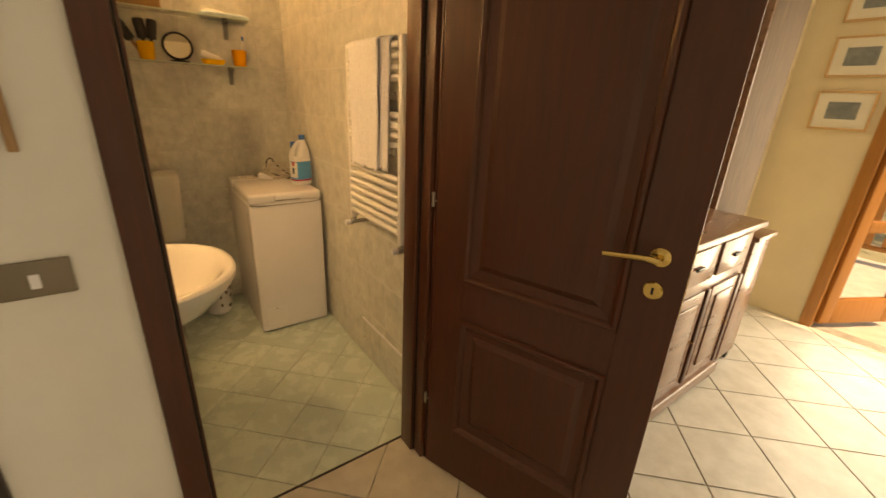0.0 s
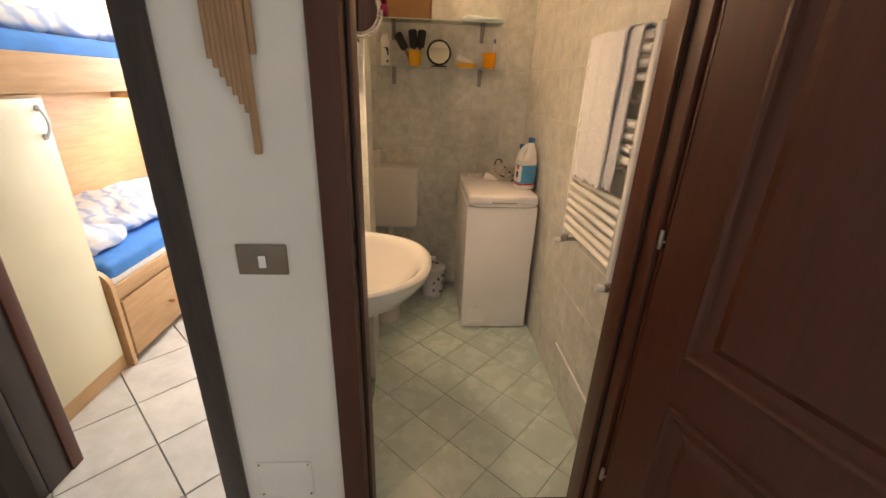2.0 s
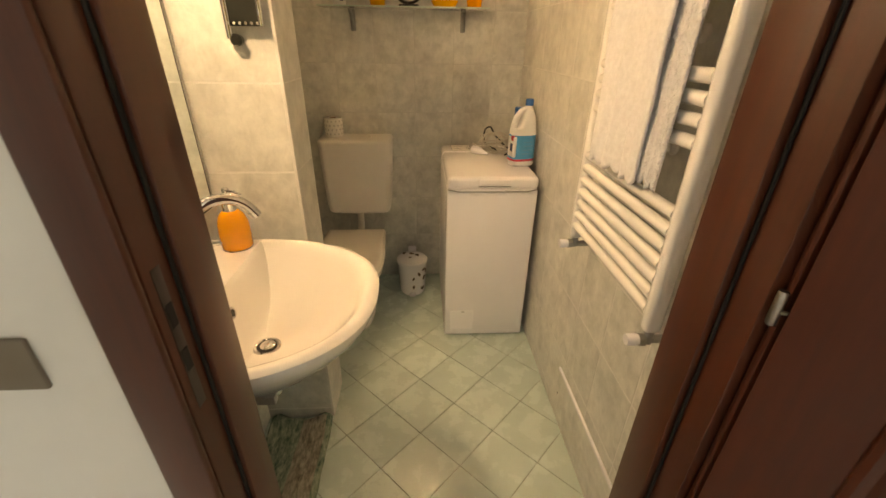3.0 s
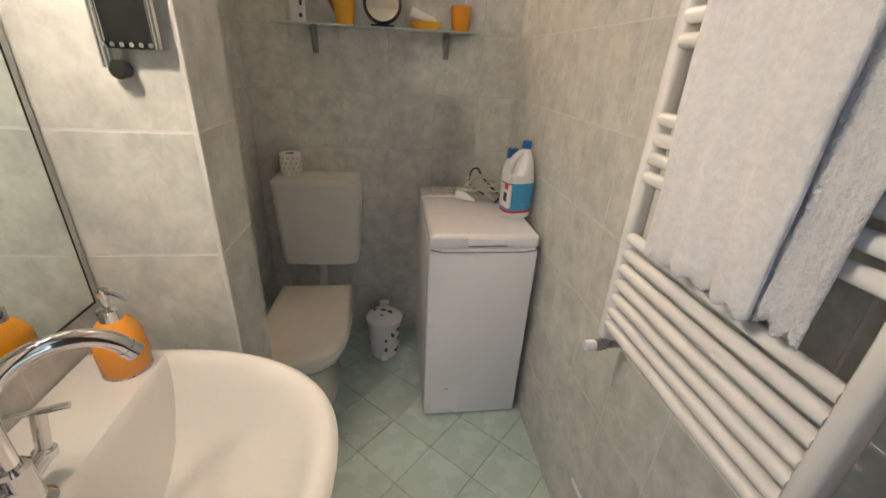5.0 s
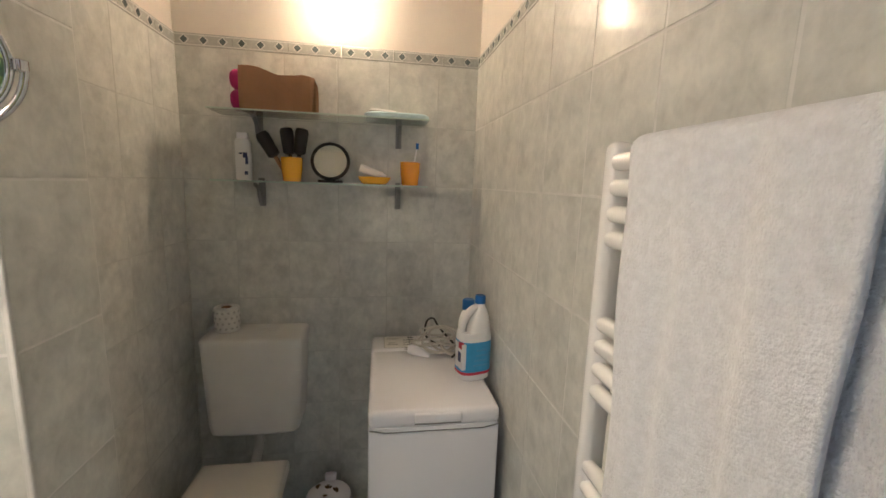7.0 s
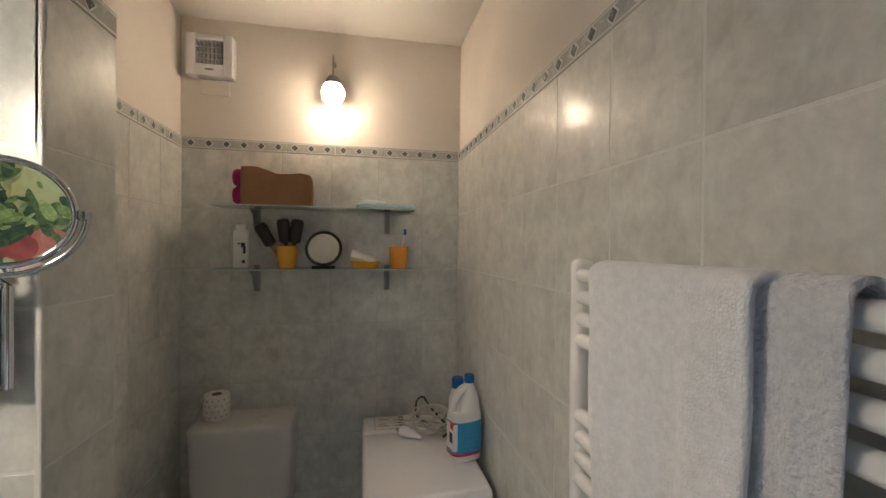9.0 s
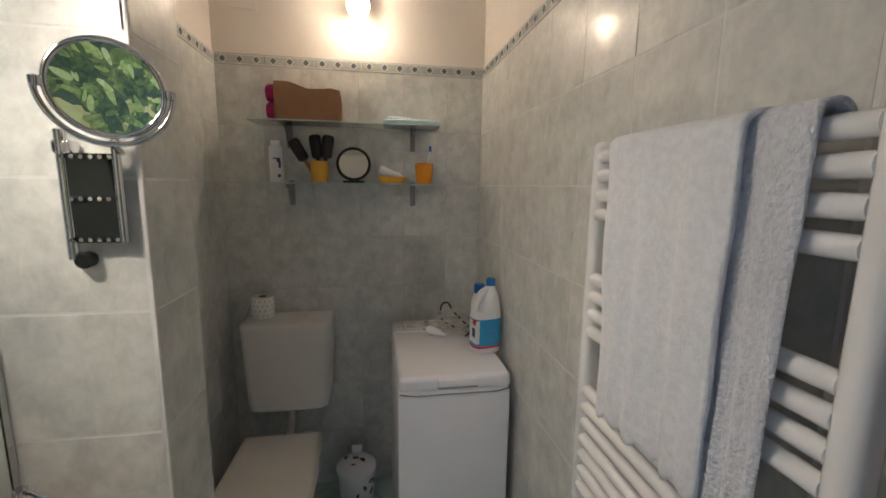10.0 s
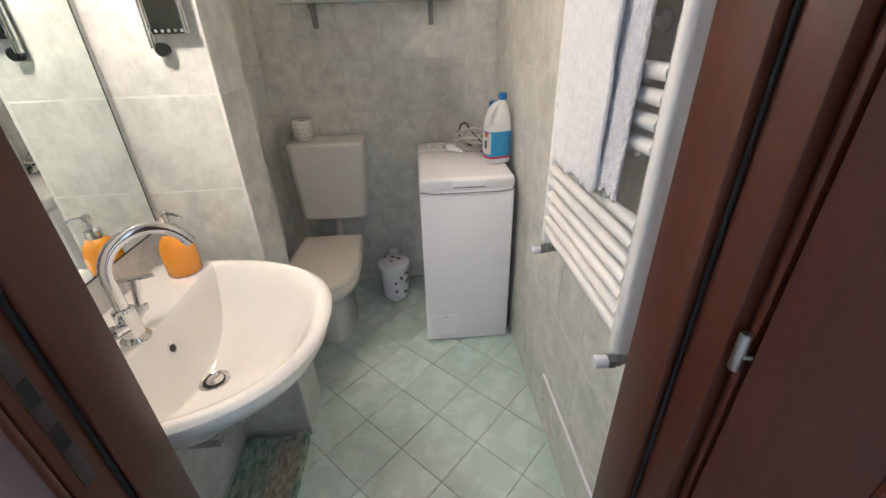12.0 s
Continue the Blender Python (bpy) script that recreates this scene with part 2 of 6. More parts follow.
LEAF_GREEN = brushed("painted_leaf_green", ((0.016, 0.024, 0.007), (0.065, 0.088, 0.015), (0.20, 0.21, 0.035), (0.42, 0.38, 0.09)), 16)
LEAF_PALE = brushed("painted_pale_green", ((0.07, 0.10, 0.015), (0.29, 0.31, 0.05), (0.56, 0.52, 0.13), (0.80, 0.70, 0.32)), 18)
PAINT_YELLOW = brushed("painted_yellow", ((0.32, 0.20, 0.05), (0.66, 0.49, 0.13), (0.80, 0.64, 0.26)), 7)
PAINT_RED = brushed("painted_red", ((0.35, 0.04, 0.025), (0.70, 0.11, 0.06), (0.80, 0.28, 0.15)), 9)
PAINT_GROUND = brushed("painted_dark_green", ((0.012, 0.020, 0.010), (0.05, 0.07, 0.02), (0.13, 0.13, 0.05), (0.05, 0.04, 0.02)), 7)
LEAVES = material("garden_foliage", (0.10, 0.16, 0.03), 0.6, second=(0.04, 0.09, 0.02), scale=3)
BARK = material("bark", (0.13, 0.09, 0.06), 0.9, vary=0.2, scale=10, bump=0.5)
GROUND = material("dry_garden_ground", (0.30, 0.27, 0.18), 0.95, second=(0.16, 0.18, 0.08), scale=0.6, bump=0.3, bump_scale=8)
CURTAIN = material("sheer_white_curtain", (0.85, 0.83, 0.80), 0.9, vary=0.03, scale=20)
_n, _l = CURTAIN.node_tree.nodes, CURTAIN.node_tree.links
_t, _m = _n.new("ShaderNodeBsdfTranslucent"), _n.new("ShaderNodeMixShader")
_t.inputs[0].default_value, _m.inputs[0].default_value = (0.9, 0.88, 0.84, 1), 0.7
_l.new(_n["Principled BSDF"].outputs[0], _m.inputs[1])
_l.new(_t.outputs[0], _m.inputs[2])
_l.new(_m.outputs[0], _n["Material Output"].inputs[0])
PHOTO = material("grey_photograph", (0.14, 0.16, 0.17), 0.4, second=(0.32, 0.33, 0.30), scale=14)
MOUNT = material("cream_mount", (0.72, 0.66, 0.55), 0.8, vary=0.03)


def striped(name):
    """Bed linen with blue, grey and white stripes."""
    m = material(name, (0.78, 0.78, 0.80), 0.85, vary=0.04, scale=9, bump=0.25, bump_scale=18)
    n, l = m.node_tree.nodes, m.node_tree.links
    b = n["Principled BSDF"]
    co = n.new("ShaderNodeTexCoord")
    w = n.new("ShaderNodeTexWave")
    w.inputs["Scale"].default_value, w.inputs["Distortion"].default_value, w.inputs["Detail"].default_value = 5.0, 7.0, 4.0
    w.bands_direction = "DIAGONAL"
    l.new(co.outputs["Object"], w.inputs["Vector"])
    r = n.new("ShaderNodeValToRGB")
    r.color_ramp.elements[0].position, r.color_ramp.elements[0].color = 0.0, (0.40, 0.49, 0.68, 1)
    r.color_ramp.elements[1].position, r.color_ramp.elements[1].color = 0.52, (0.74, 0.75, 0.78, 1)
    e = r.color_ramp.elements.new(0.30)
    e.color = (0.56, 0.62, 0.74, 1)
    l.new(w.outputs["Fac"], r.inputs["Fac"])
    l.new(r.outputs["Color"], b.inputs["Base Color"])
    return m


LINEN = striped("blue_striped_linen")

# ---- mesh helpers ----


def mesh_object(name, bm, mat, smooth=False):
    me = bpy.data.meshes.new(name)
    bmesh.ops.recalc_face_normals(bm, faces=bm.faces)
    bm.to_mesh(me)
    bm.free()
    me.materials.append(mat)
    if smooth:
        for p in me.polygons:
            p.use_smooth = True
        me.set_sharp_from_angle(angle=radians(38))
    return new(name, me)


def part(name, bm, mat, parent, label="", smooth=True):
    ob = mesh_object(name, bm, mat, smooth)
    ob.parent = parent
    if label:
        tagged(ob, label)
    return ob


def thing(name, label, category, group="", at=(0, 0, 0), kind=""):
    ob = new(name)
    ob.location = at
    ob.empty_display_size = 0.05
    return tagged(ob, label, category, group, kind)


def box(x0, x1, y0, y1, z0, z1, bevel=0.0, seg=2, bm=None):
    b = bmesh.new()
    bmesh.ops.create_cube(b, size=1.0)
    for v in b.verts:
        v.co = Vector((x0 + (v.co.x + 0.5) * (x1 - x0), y0 + (v.co.y + 0.5) * (y1 - y0), z0 + (v.co.z + 0.5) * (z1 - z0)))
    if bevel > 0:
        bmesh.ops.bevel(b, geom=b.edges[:], offset=bevel, segments=seg, affect="EDGES", profile=0.5)
    return b if bm is None else join(bm, b)


def join(bm, other):
    me = bpy.data.meshes.new("tmp")
    other.to_mesh(me)
    other.free()
    bm.from_mesh(me)
    bpy.data.meshes.remove(me)
    return bm


def moved(bm, m):
    bmesh.ops.transform(bm, matrix=m, verts=bm.verts)
    return bm


def lathe(profile, steps=32, cap=True):
    """Turns a profile of (radius, height) about z."""
    b = bmesh.new()
    rings = []
    for r, z in profile:
        rings.append([b.verts.new((max(r, 1e-4) * math.cos(2 * math.pi * i / steps), max(r, 1e-4) * math.sin(2 * math.pi * i / steps), z)) for i in range(steps)])
    for a, c in zip(rings, rings[1:]):
        for i in range(steps):
            b.faces.new((a[i], a[(i + 1) % steps], c[(i + 1) % steps], c[i]))
    if cap:
        b.faces.new(rings[0][::-1])
        b.faces.new(rings[-1])
    return b


def tube(points, radius, steps=10, cap=True, close=False):
    """A round tube along points; radius may be a list."""
    b = bmesh.new()
    pts = [Vector(p) for p in points]
    rings, up = [], Vector((0.13, 0.21, 0.97)).normalized()
    for i, p in enumerate(pts):
        d = (pts[min(i + 1, len(pts) - 1)] - pts[max(i - 1, 0)]).normalized()
        side = d.cross(up)
        if side.length < 0.05:
            side = d.cross(Vector((1, 0.1, 0)))
        side.normalize()
        other = side.cross(d).normalized()
        up = other
        r = radius[i] if isinstance(radius, (list, tuple)) else radius
        rings.append([b.verts.new(p + (side * math.cos(2 * math.pi * k / steps) + other * math.sin(2 * math.pi * k / steps)) * r) for k in range(steps)])
    for a, c in zip(rings, rings[1:]):
        for k in range(steps):
            b.faces.new((a[k], a[(k + 1) % steps], c[(k + 1) % steps], c[k]))
    if cap:
        b.faces.new(rings[0][::-1])
        b.faces.new(rings[-1])
    return b


def rod(a, c, r, steps=12):
    return tube([a, c], r, steps)


def curve_points(ctrl, n=8):
    """A smooth line through control points."""
    p = [Vector(c) for c in ctrl]
    p = [2 * p[0] - p[1]] + p + [2 * p[-1] - p[-2]]
    out = []
    for i in range(1, len(p) - 2):
        for k in range(n):
            t = k / n
            out.append(0.5 * ((2 * p[i]) + (p[i + 1] - p[i - 1]) * t + (2 * p[i - 1] - 5 * p[i] + 4 * p[i + 1] - p[i + 2]) * t * t + (3 * p[i] - p[i - 1] - 3 * p[i + 1] + p[i + 2]) * t ** 3))
    return out + [p[-2]]


def prism(outline, z0, z1, bevel=0.0):
    """An outline in x, y raised from z0 to z1."""
    b = bmesh.new()
    lo = [b.verts.new((x, y, z0)) for x, y in outline]
    hi = [b.verts.new((x, y, z1)) for x, y in outline]
    b.faces.new(lo[::-1])
    b.faces.new(hi)
    n = len(lo)
    for i in range(n):
        b.faces.new((lo[i], lo[(i + 1) % n], hi[(i + 1) % n], hi[i]))
    if bevel > 0:
        bmesh.ops.bevel(b, geom=[e for e in b.edges], offset=bevel, segments=2, affect="EDGES")
    return b


def loft(rings, cap_start=True, cap_end=True):
    b = bmesh.new()
    vs = [[b.verts.new(p) for p in r] for r in rings]
    n = len(vs[0])
    for a, c in zip(vs, vs[1:]):
        for i in range(n):
            b.faces.new((a[i], a[(i + 1) % n], c[(i + 1) % n], c[i]))
    if cap_start:
        b.faces.new(vs[0][::-1])
    if cap_end:
        b.faces.new(vs[-1])
    return b


def structure(name, bm, mat, label, category, smooth=False):
    return tagged(mesh_object(name, bm, mat, smooth), label, category, kind="structure")


# ---- structure ----
RIGHT, BACK, LEFT, NEAR, TOP = 1.13, 3.27, -0.065, 1.42, 2.61
HALL = 1.297
PX, PY0, PY1 = 0.20, 2.11, 2.30
structure("ground", box(-60, 60, -60, 60, -0.35, -0.30), GROUND, "dry grassy garden ground outside the house", "ground")
hall_floor = structure("floor_hall", box(-2.1, 4.15, -1.6, 4.45, -0.12, -0.012), HALL_GROUT, "taupe grout bed under cream floor tiles", "floor")
bath_floor = structure("floor_bathroom", box(LEFT, RIGHT, NEAR - 0.115, BACK, -0.011, -0.004), FLOOR_GROUT, "brown grout bed under pale aqua bathroom floor tiles", "floor")
structure("ceiling", box(-2.1, 4.15, -1.6, 4.45, TOP, TOP + 0.12), CEIL, "plain cream painted ceiling", "ceiling")
wall_right = structure("wall_bathroom_right", box(RIGHT + 0.009, RIGHT + 0.13, NEAR - 0.12, BACK + 0.14, -0.01, TOP), BATH_PLASTER, "plastered bathroom wall above grey-green tiles", "wall")
wall_back = structure("wall_bathroom_back", box(LEFT - 0.009, RIGHT + 0.009, BACK + 0.009, BACK + 0.14, -0.01, TOP), BATH_PLASTER, "plastered bathroom back wall above tiles and border", "wall")
wall_left = structure("wall_bathroom_left", box(-0.19, LEFT - 0.009, NEAR, 4.36, -0.01, TOP), BATH_PLASTER, "partition wall between bathroom and bedroom", "wall")
pillar = structure("pillar", box(LEFT - 0.009, PX - 0.009, PY0 + 0.009, PY1 - 0.009, -0.01, TOP), BATH_PLASTER, "square tiled pillar beside the washbasin", "pillar")
structure("wall_hall_left_of_door", box(-0.155, 0.2395, HALL, NEAR - 0.009, -0.01, TOP), PLASTER, "white plastered wall between two doorways", "wall")
structure("wall_hall_return", box(-0.155, -0.0745, NEAR - 0.0085, 1.66, -0.01, TOP), PLASTER, "white plastered return beside the bedroom doorway", "wall")
structure("wall_over_bathroom_door", box(0.2395, 1.05, HALL, NEAR - 0.009, 2.13, TOP), PLASTER, "white plastered lintel above the bathroom door", "wall")
structure("wall_hall_right_of_door", box(1.05, 4.0, HALL, NEAR - 0.009, -0.01, TOP), CREAM_WALL, "cream plastered wall of the living room", "wall")
structure("wall_over_bedroom_door", box(-1.04, -0.156, 1.50, 1.64, 2.13, TOP), PLASTER, "white plastered lintel above the bedroom doorway", "wall")
structure("wall_ochre", box(-2.05, -1.04, 1.50, 1.64, -0.01, TOP), OCHRE, "ochre painted hall wall beside the bedroom doorway", "wall")
structure("baseboard_hall", box(-2.05, -1.06, 1.485, 1.4995, -0.01, 0.085, 0.004), WENGE, "dark wooden baseboard under the ochre wall", "baseboard")
structure("wall_west", box(-2.15, -2.05, -1.6, 4.45, -0.01, TOP), PLASTER, "white plastered outer wall", "wall")
structure("wall_south", box(-2.05, 4.0, -1.6, -1.5, -0.01, TOP), PLASTER, "white plastered wall behind the hall", "wall")
WX0, WX1, WZ0, WZ1 = -1.85, -0.42, 1.07, 2.22
wn_b = box(-2.05, WX0, 4.30, 4.45, -0.01, TOP)
box(WX1, -0.19, 4.30, 4.45, -0.01, TOP, bm=wn_b)
box(WX0, WX1, 4.30, 4.45, -0.01, WZ0, bm=wn_b)
box(WX0, WX1, 4.30, 4.45, WZ1, TOP, bm=wn_b)
structure("wall_bedroom_window", wn_b, PLASTER, "white bedroom wall round a window", "wall")
# the unseen south side of the opening is widened to let in more daylight
FD0, FD1, FDZ = -1.42, 0.78, 2.15
we = box(4.0, 4.15, -1.6, FD0, -0.01, TOP)
box(4.0, 4.15, FD1, 1.42, -0.01, TOP, bm=we)
box(4.0, 4.15, FD0, FD1, FDZ, TOP, bm=we)
structure("wall_east", we, CREAM_WALL, "cream wall round the open french door", "wall")
structure("baseboard_bedroom", box(-1.08, -0.2, 4.288, 4.2995, -0.01, 0.08, 0.004), PINE, "wooden baseboard under the bedroom window", "baseboard")


# ---- tiles on walls and floors ----
TW, TH, JOINT = 0.2085, 0.25, 0.0022
ROWS_Z = [0.05 + TH * i for i in range(-1, 9)]


def tile_mesh(name, w, h, t, mat):
    """A thin tile in its x, z plane, its front facing -y, with softened edges."""
    b = bmesh.new()
    e = 0.0016
    fr = [b.verts.new(p) for p in ((e, -t, e), (w - e, -t, e), (w - e, -t, h - e), (e, -t, h - e))]
    md = [b.verts.new(p) for p in ((0, -t + e, 0), (w, -t + e, 0), (w, -t + e, h), (0, -t + e, h))]
    bk = [b.verts.new(p) for p in ((0, 0, 0), (w, 0, 0), (w, 0, h), (0, 0, h))]
    b.faces.new(fr)
    for a, c in ((fr, md), (md, bk)):
        for i in range(4):
            b.faces.new((a[i], c[i], c[(i + 1) % 4], a[(i + 1) % 4]))
    bmesh.ops.recalc_face_normals(b, faces=b.faces)
    me = bpy.data.meshes.new(name)
    b.to_mesh(me)
    b.free()
    me.materials.append(mat)
    return me


tile_cache = {}


def cached_tile(name, w, h, t, mat):
    key = (name, round(w, 4), round(h, 4))
    if key not in tile_cache:
        tile_cache[key] = tile_mesh(name, w, h, t, mat)
    return tile_cache[key]


def tile_wall(wall, origin, turn, length, first, z_top=2.055, joint=JOINT, bed=None):
    """Wall tiles over a length of wall; turn: degrees that bring -y to the wall's outward side; first: where the first joint lies."""
    base = pose(*origin, 0, 0, turn)
    grout = part("grout", moved(box(0, length, -0.0084, 0.0, 0.0, z_top), base), bed or GROUT, wall, "grout behind the tiles, paler on walls whose joints are painted lit", smooth=False)
    cuts = [0.0] + [c for c in (first + TW * i for i in range(-1, 30)) if 0.012 < c < length - 0.012] + [length]
    zs = [0.0] + [z for z in ROWS_Z if 0.01 < z < z_top - 0.01] + [z_top]
    for a, c in zip(cuts, cuts[1:]):
        for z0, z1 in zip(zs, zs[1:]):
            ob = new("tile", cached_tile("wall_tile", c - a - joint, z1 - z0 - joint, 0.009, WALL_TILE))
            ob.matrix_world = base @ pose(a + joint / 2, 0, z0 + joint / 2)
            ob.parent = wall
    # the patterned border
    b0, bh = z_top, 0.048
    x = 0.0
    while x < length - 0.02:
        w = min(TW, length - x)
        ob = new("border_tile", cached_tile("border_tile", w - 0.002, bh, 0.010, BORDER))
        ob.matrix_world = base @ pose(x + 0.001, 0, b0)
        ob.parent = wall
        x += TW
    dia, lines = bmesh.new(), bmesh.new()
    step = TW / 3
    for i in range(int(length / step)):
        cx, cz = (i + 0.5) * step, b0 + bh / 2
        for bmx, rx, rz, y in ((lines, 0.019, 0.019, -0.0112), (dia, 0.014, 0.014, -0.0122)):
            v = [bmx.verts.new(base @ Vector(p)) for p in ((cx - rx, y, cz), (cx, y, cz - rz), (cx + rx, y, cz), (cx, y, cz + rz))]
            w4 = [bmx.verts.new(base @ Vector(p)) for p in ((cx - rx, -0.0095, cz), (cx, -0.0095, cz - rz), (cx + rx, -0.0095, cz), (cx, -0.0095, cz + rz))]
            bmx.faces.new(v)
            for k in range(4):
                bmx.faces.new((v[k], w4[k], w4[(k + 1) % 4], v[(k + 1) % 4]))
    for k in (0.004, bh - 0.008):
        join(lines, moved(box(0.001, length - 0.001, -0.0108, -0.0095, b0 + k, b0 + k + 0.0035), base))
    part("border_lines", lines, DIAMOND_EDGE, wall, "white border outlines", smooth=False)
    part("border_diamonds", dia, DIAMOND, wall, "blue-grey border diamonds", smooth=False)


def floor_tiles(floor, name, side, anchor, inside, thick, mat, x0, x1, y0, y1, joint):
    """Diagonal square floor tiles, clipped to a rectangle."""
    r = side / math.sqrt(2)
    for i in range(-60, 61):
        for j in range(-60, 61):
            cx, cy = anchor[0] + (i - j) * r, anchor[1] + (i + j) * r + r
            if cx < x0 - r or cx > x1 + r or cy < y0 - r or cy > y1 + r or not inside(cx, cy):
                continue
            h = r - joint / math.sqrt(2)
            e = 0.0015
            whole = x0 + h < cx < x1 - h and y0 + h < cy < y1 - h
            key = (name, "whole")
            if whole and key in tile_cache:
                ob = new("floor_tile", tile_cache[key])
                ob.location = (cx, cy, 0)
                ob.parent = floor
                continue
            b = bmesh.new()
            bot = [b.verts.new((px, py, -thick)) for px, py in ((-h, 0), (0, -h), (h, 0), (0, h))]
            mid = [b.verts.new((px, py, -e)) for px, py in ((-h, 0), (0, -h), (h, 0), (0, h))]
            topv = [b.verts.new((px, py, 0)) for px, py in ((-h + e, 0), (0, -h + e), (h - e, 0), (0, h - e))]
            b.faces.new(topv)
            for a, c in ((bot, mid), (mid, topv)):
                for k in range(4):
                    b.faces.new((a[k], a[(k + 1) % 4], c[(k + 1) % 4], c[k]))
            if not whole:
                for co, no in (((x0 - cx, 0, 0), (-1, 0, 0)), ((x1 - cx, 0, 0), (1, 0, 0)), ((0, y0 - cy, 0), (0, -1, 0)), ((0, y1 - cy, 0), (0, 1, 0))):
                    bmesh.ops.bisect_plane(b, geom=b.verts[:] + b.edges[:] + b.faces[:], plane_co=co, plane_no=no, clear_outer=True)
            if len(b.faces) == 0:
                b.free()
                continue
            me = bpy.data.meshes.new("floor_tile")
            b.to_mesh(me)
            b.free()
            me.materials.append(mat)
            if whole:
                tile_cache[key] = me
            ob = new("floor_tile", me)
            ob.location = (cx, cy, 0)
            ob.parent = floor


# ---- doors, frames and openings ----


def bathroom_door_frame():
    f = thing("door_frame_bathroom", "dark mahogany door frame round the bathroom doorway", "door frame", kind="structure")
    part("casing", box(0.197, 0.263, HALL - 0.014, HALL - 0.0005, 0, 2.13, 0.005), DARK_WOOD, f)
    part("casing", box(1.02, 1.098, HALL - 0.014, HALL - 0.0005, 0, 2.13, 0.005), DARK_WOOD, f)
    part("casing", box(0.197, 1.098, HALL - 0.014, HALL - 0.0005, 2.1305, 2.215, 0.005), DARK_WOOD, f)
    part("jamb", box(0.240, 0.263, HALL + 0.0005, NEAR + 0.012, 0, 2.108, 0.003), DARK_WOOD, f)
    part("jamb", box(1.005, 1.048, HALL + 0.0005, NEAR + 0.012, 0, 2.108, 0.003), DARK_WOOD, f)
    part("head", box(0.240, 1.048, HALL + 0.0005, NEAR + 0.012, 2.1085, 2.1295, 0.003), DARK_WOOD, f)
    part("door_stop", box(0.2635, 0.275, HALL + 0.055, NEAR + 0.012, 0, 2.10, 0.003), DARK_WOOD, f)
    part("door_stop", box(0.988, 1.0045, HALL + 0.055, NEAR + 0.012, 0, 2.10, 0.003), DARK_WOOD, f)
    part("seal", box(0.2635, 0.269, HALL + 0.0475, HALL + 0.0545, 0, 2.10, 0.003), SEAL, f, "black rubber seal")
    part("seal", box(0.999, 1.0045, HALL + 0.0485, HALL + 0.0545, 0, 2.10, 0.003), SEAL, f, "black rubber seal")
    part("inner_casing", box(0.205, 0.2625, NEAR + 0.0125, NEAR + 0.024, 0, 2.14, 0.004), DARK_WOOD, f)
    part("inner_casing", box(1.006, 1.075, NEAR + 0.0125, NEAR + 0.024, 0, 2.14, 0.004), DARK_WOOD, f)
    plate = part("strike_plate", box(0.2632, 0.2644, HALL + 0.014, HALL + 0.032, 0.95, 1.17, 0.0005), WENGE, f, "dark strike plate")
    for z0, z1 in ((1.015, 1.050), (1.085, 1.120)):
        part("latch_hole", box(0.2643, 0.2652, HALL + 0.016, HALL + 0.030, z0, z1, 0.0004, 1), SEAL, plate, "black latch hole", smooth=False)
    part("threshold", box(0.264, 1.004, NEAR + 0.016, NEAR + 0.026, -0.010, 0.003, 0.001), WENGE, f, "thin dark threshold strip")


def framed_panel(name, x0, x1, z0, z1, face, depth, door):
    """A raised-and-fielded door panel on one face (-1 or 1) with a moulded rim round it."""
    s = face
    rim = bmesh.new()
    prof = [(0.0, 0.000), (0.004, 0.009), (0.012, 0.011), (0.020, 0.006), (0.026, -0.004)]
    def ring(inset, out):
        y = s * (depth + out)
        return [Vector((x0 + inset, y, z0 + inset)), Vector((x1 - inset, y, z0 + inset)), Vector((x1 - inset, y, z1 - inset)), Vector((x0 + inset, y, z1 - inset))]
    rings = [[rim.verts.new(p) for p in ring(i, o)] for i, o in prof]
    for a, c in zip(rings, rings[1:]):
        for k in range(4):
            rim.faces.new((a[k], a[(k + 1) % 4], c[(k + 1) % 4], c[k]))
    part("moulding", rim, DARK_WOOD, door, smooth=False)
    fld = bmesh.new()
    prof2 = [(0.026, -0.004), (0.055, -0.008), (0.075, 0.001)]
    rings = [[fld.verts.new(p) for p in ring(i, o)] for i, o in prof2]
    for a, c in zip(rings, rings[1:]):
        for k in range(4):
            fld.faces.new((a[k], a[(k + 1) % 4], c[(k + 1) % 4], c[k]))
    fld.faces.new(rings[-1])
    part("panel", fld, DARK_WOOD, door, smooth=False)


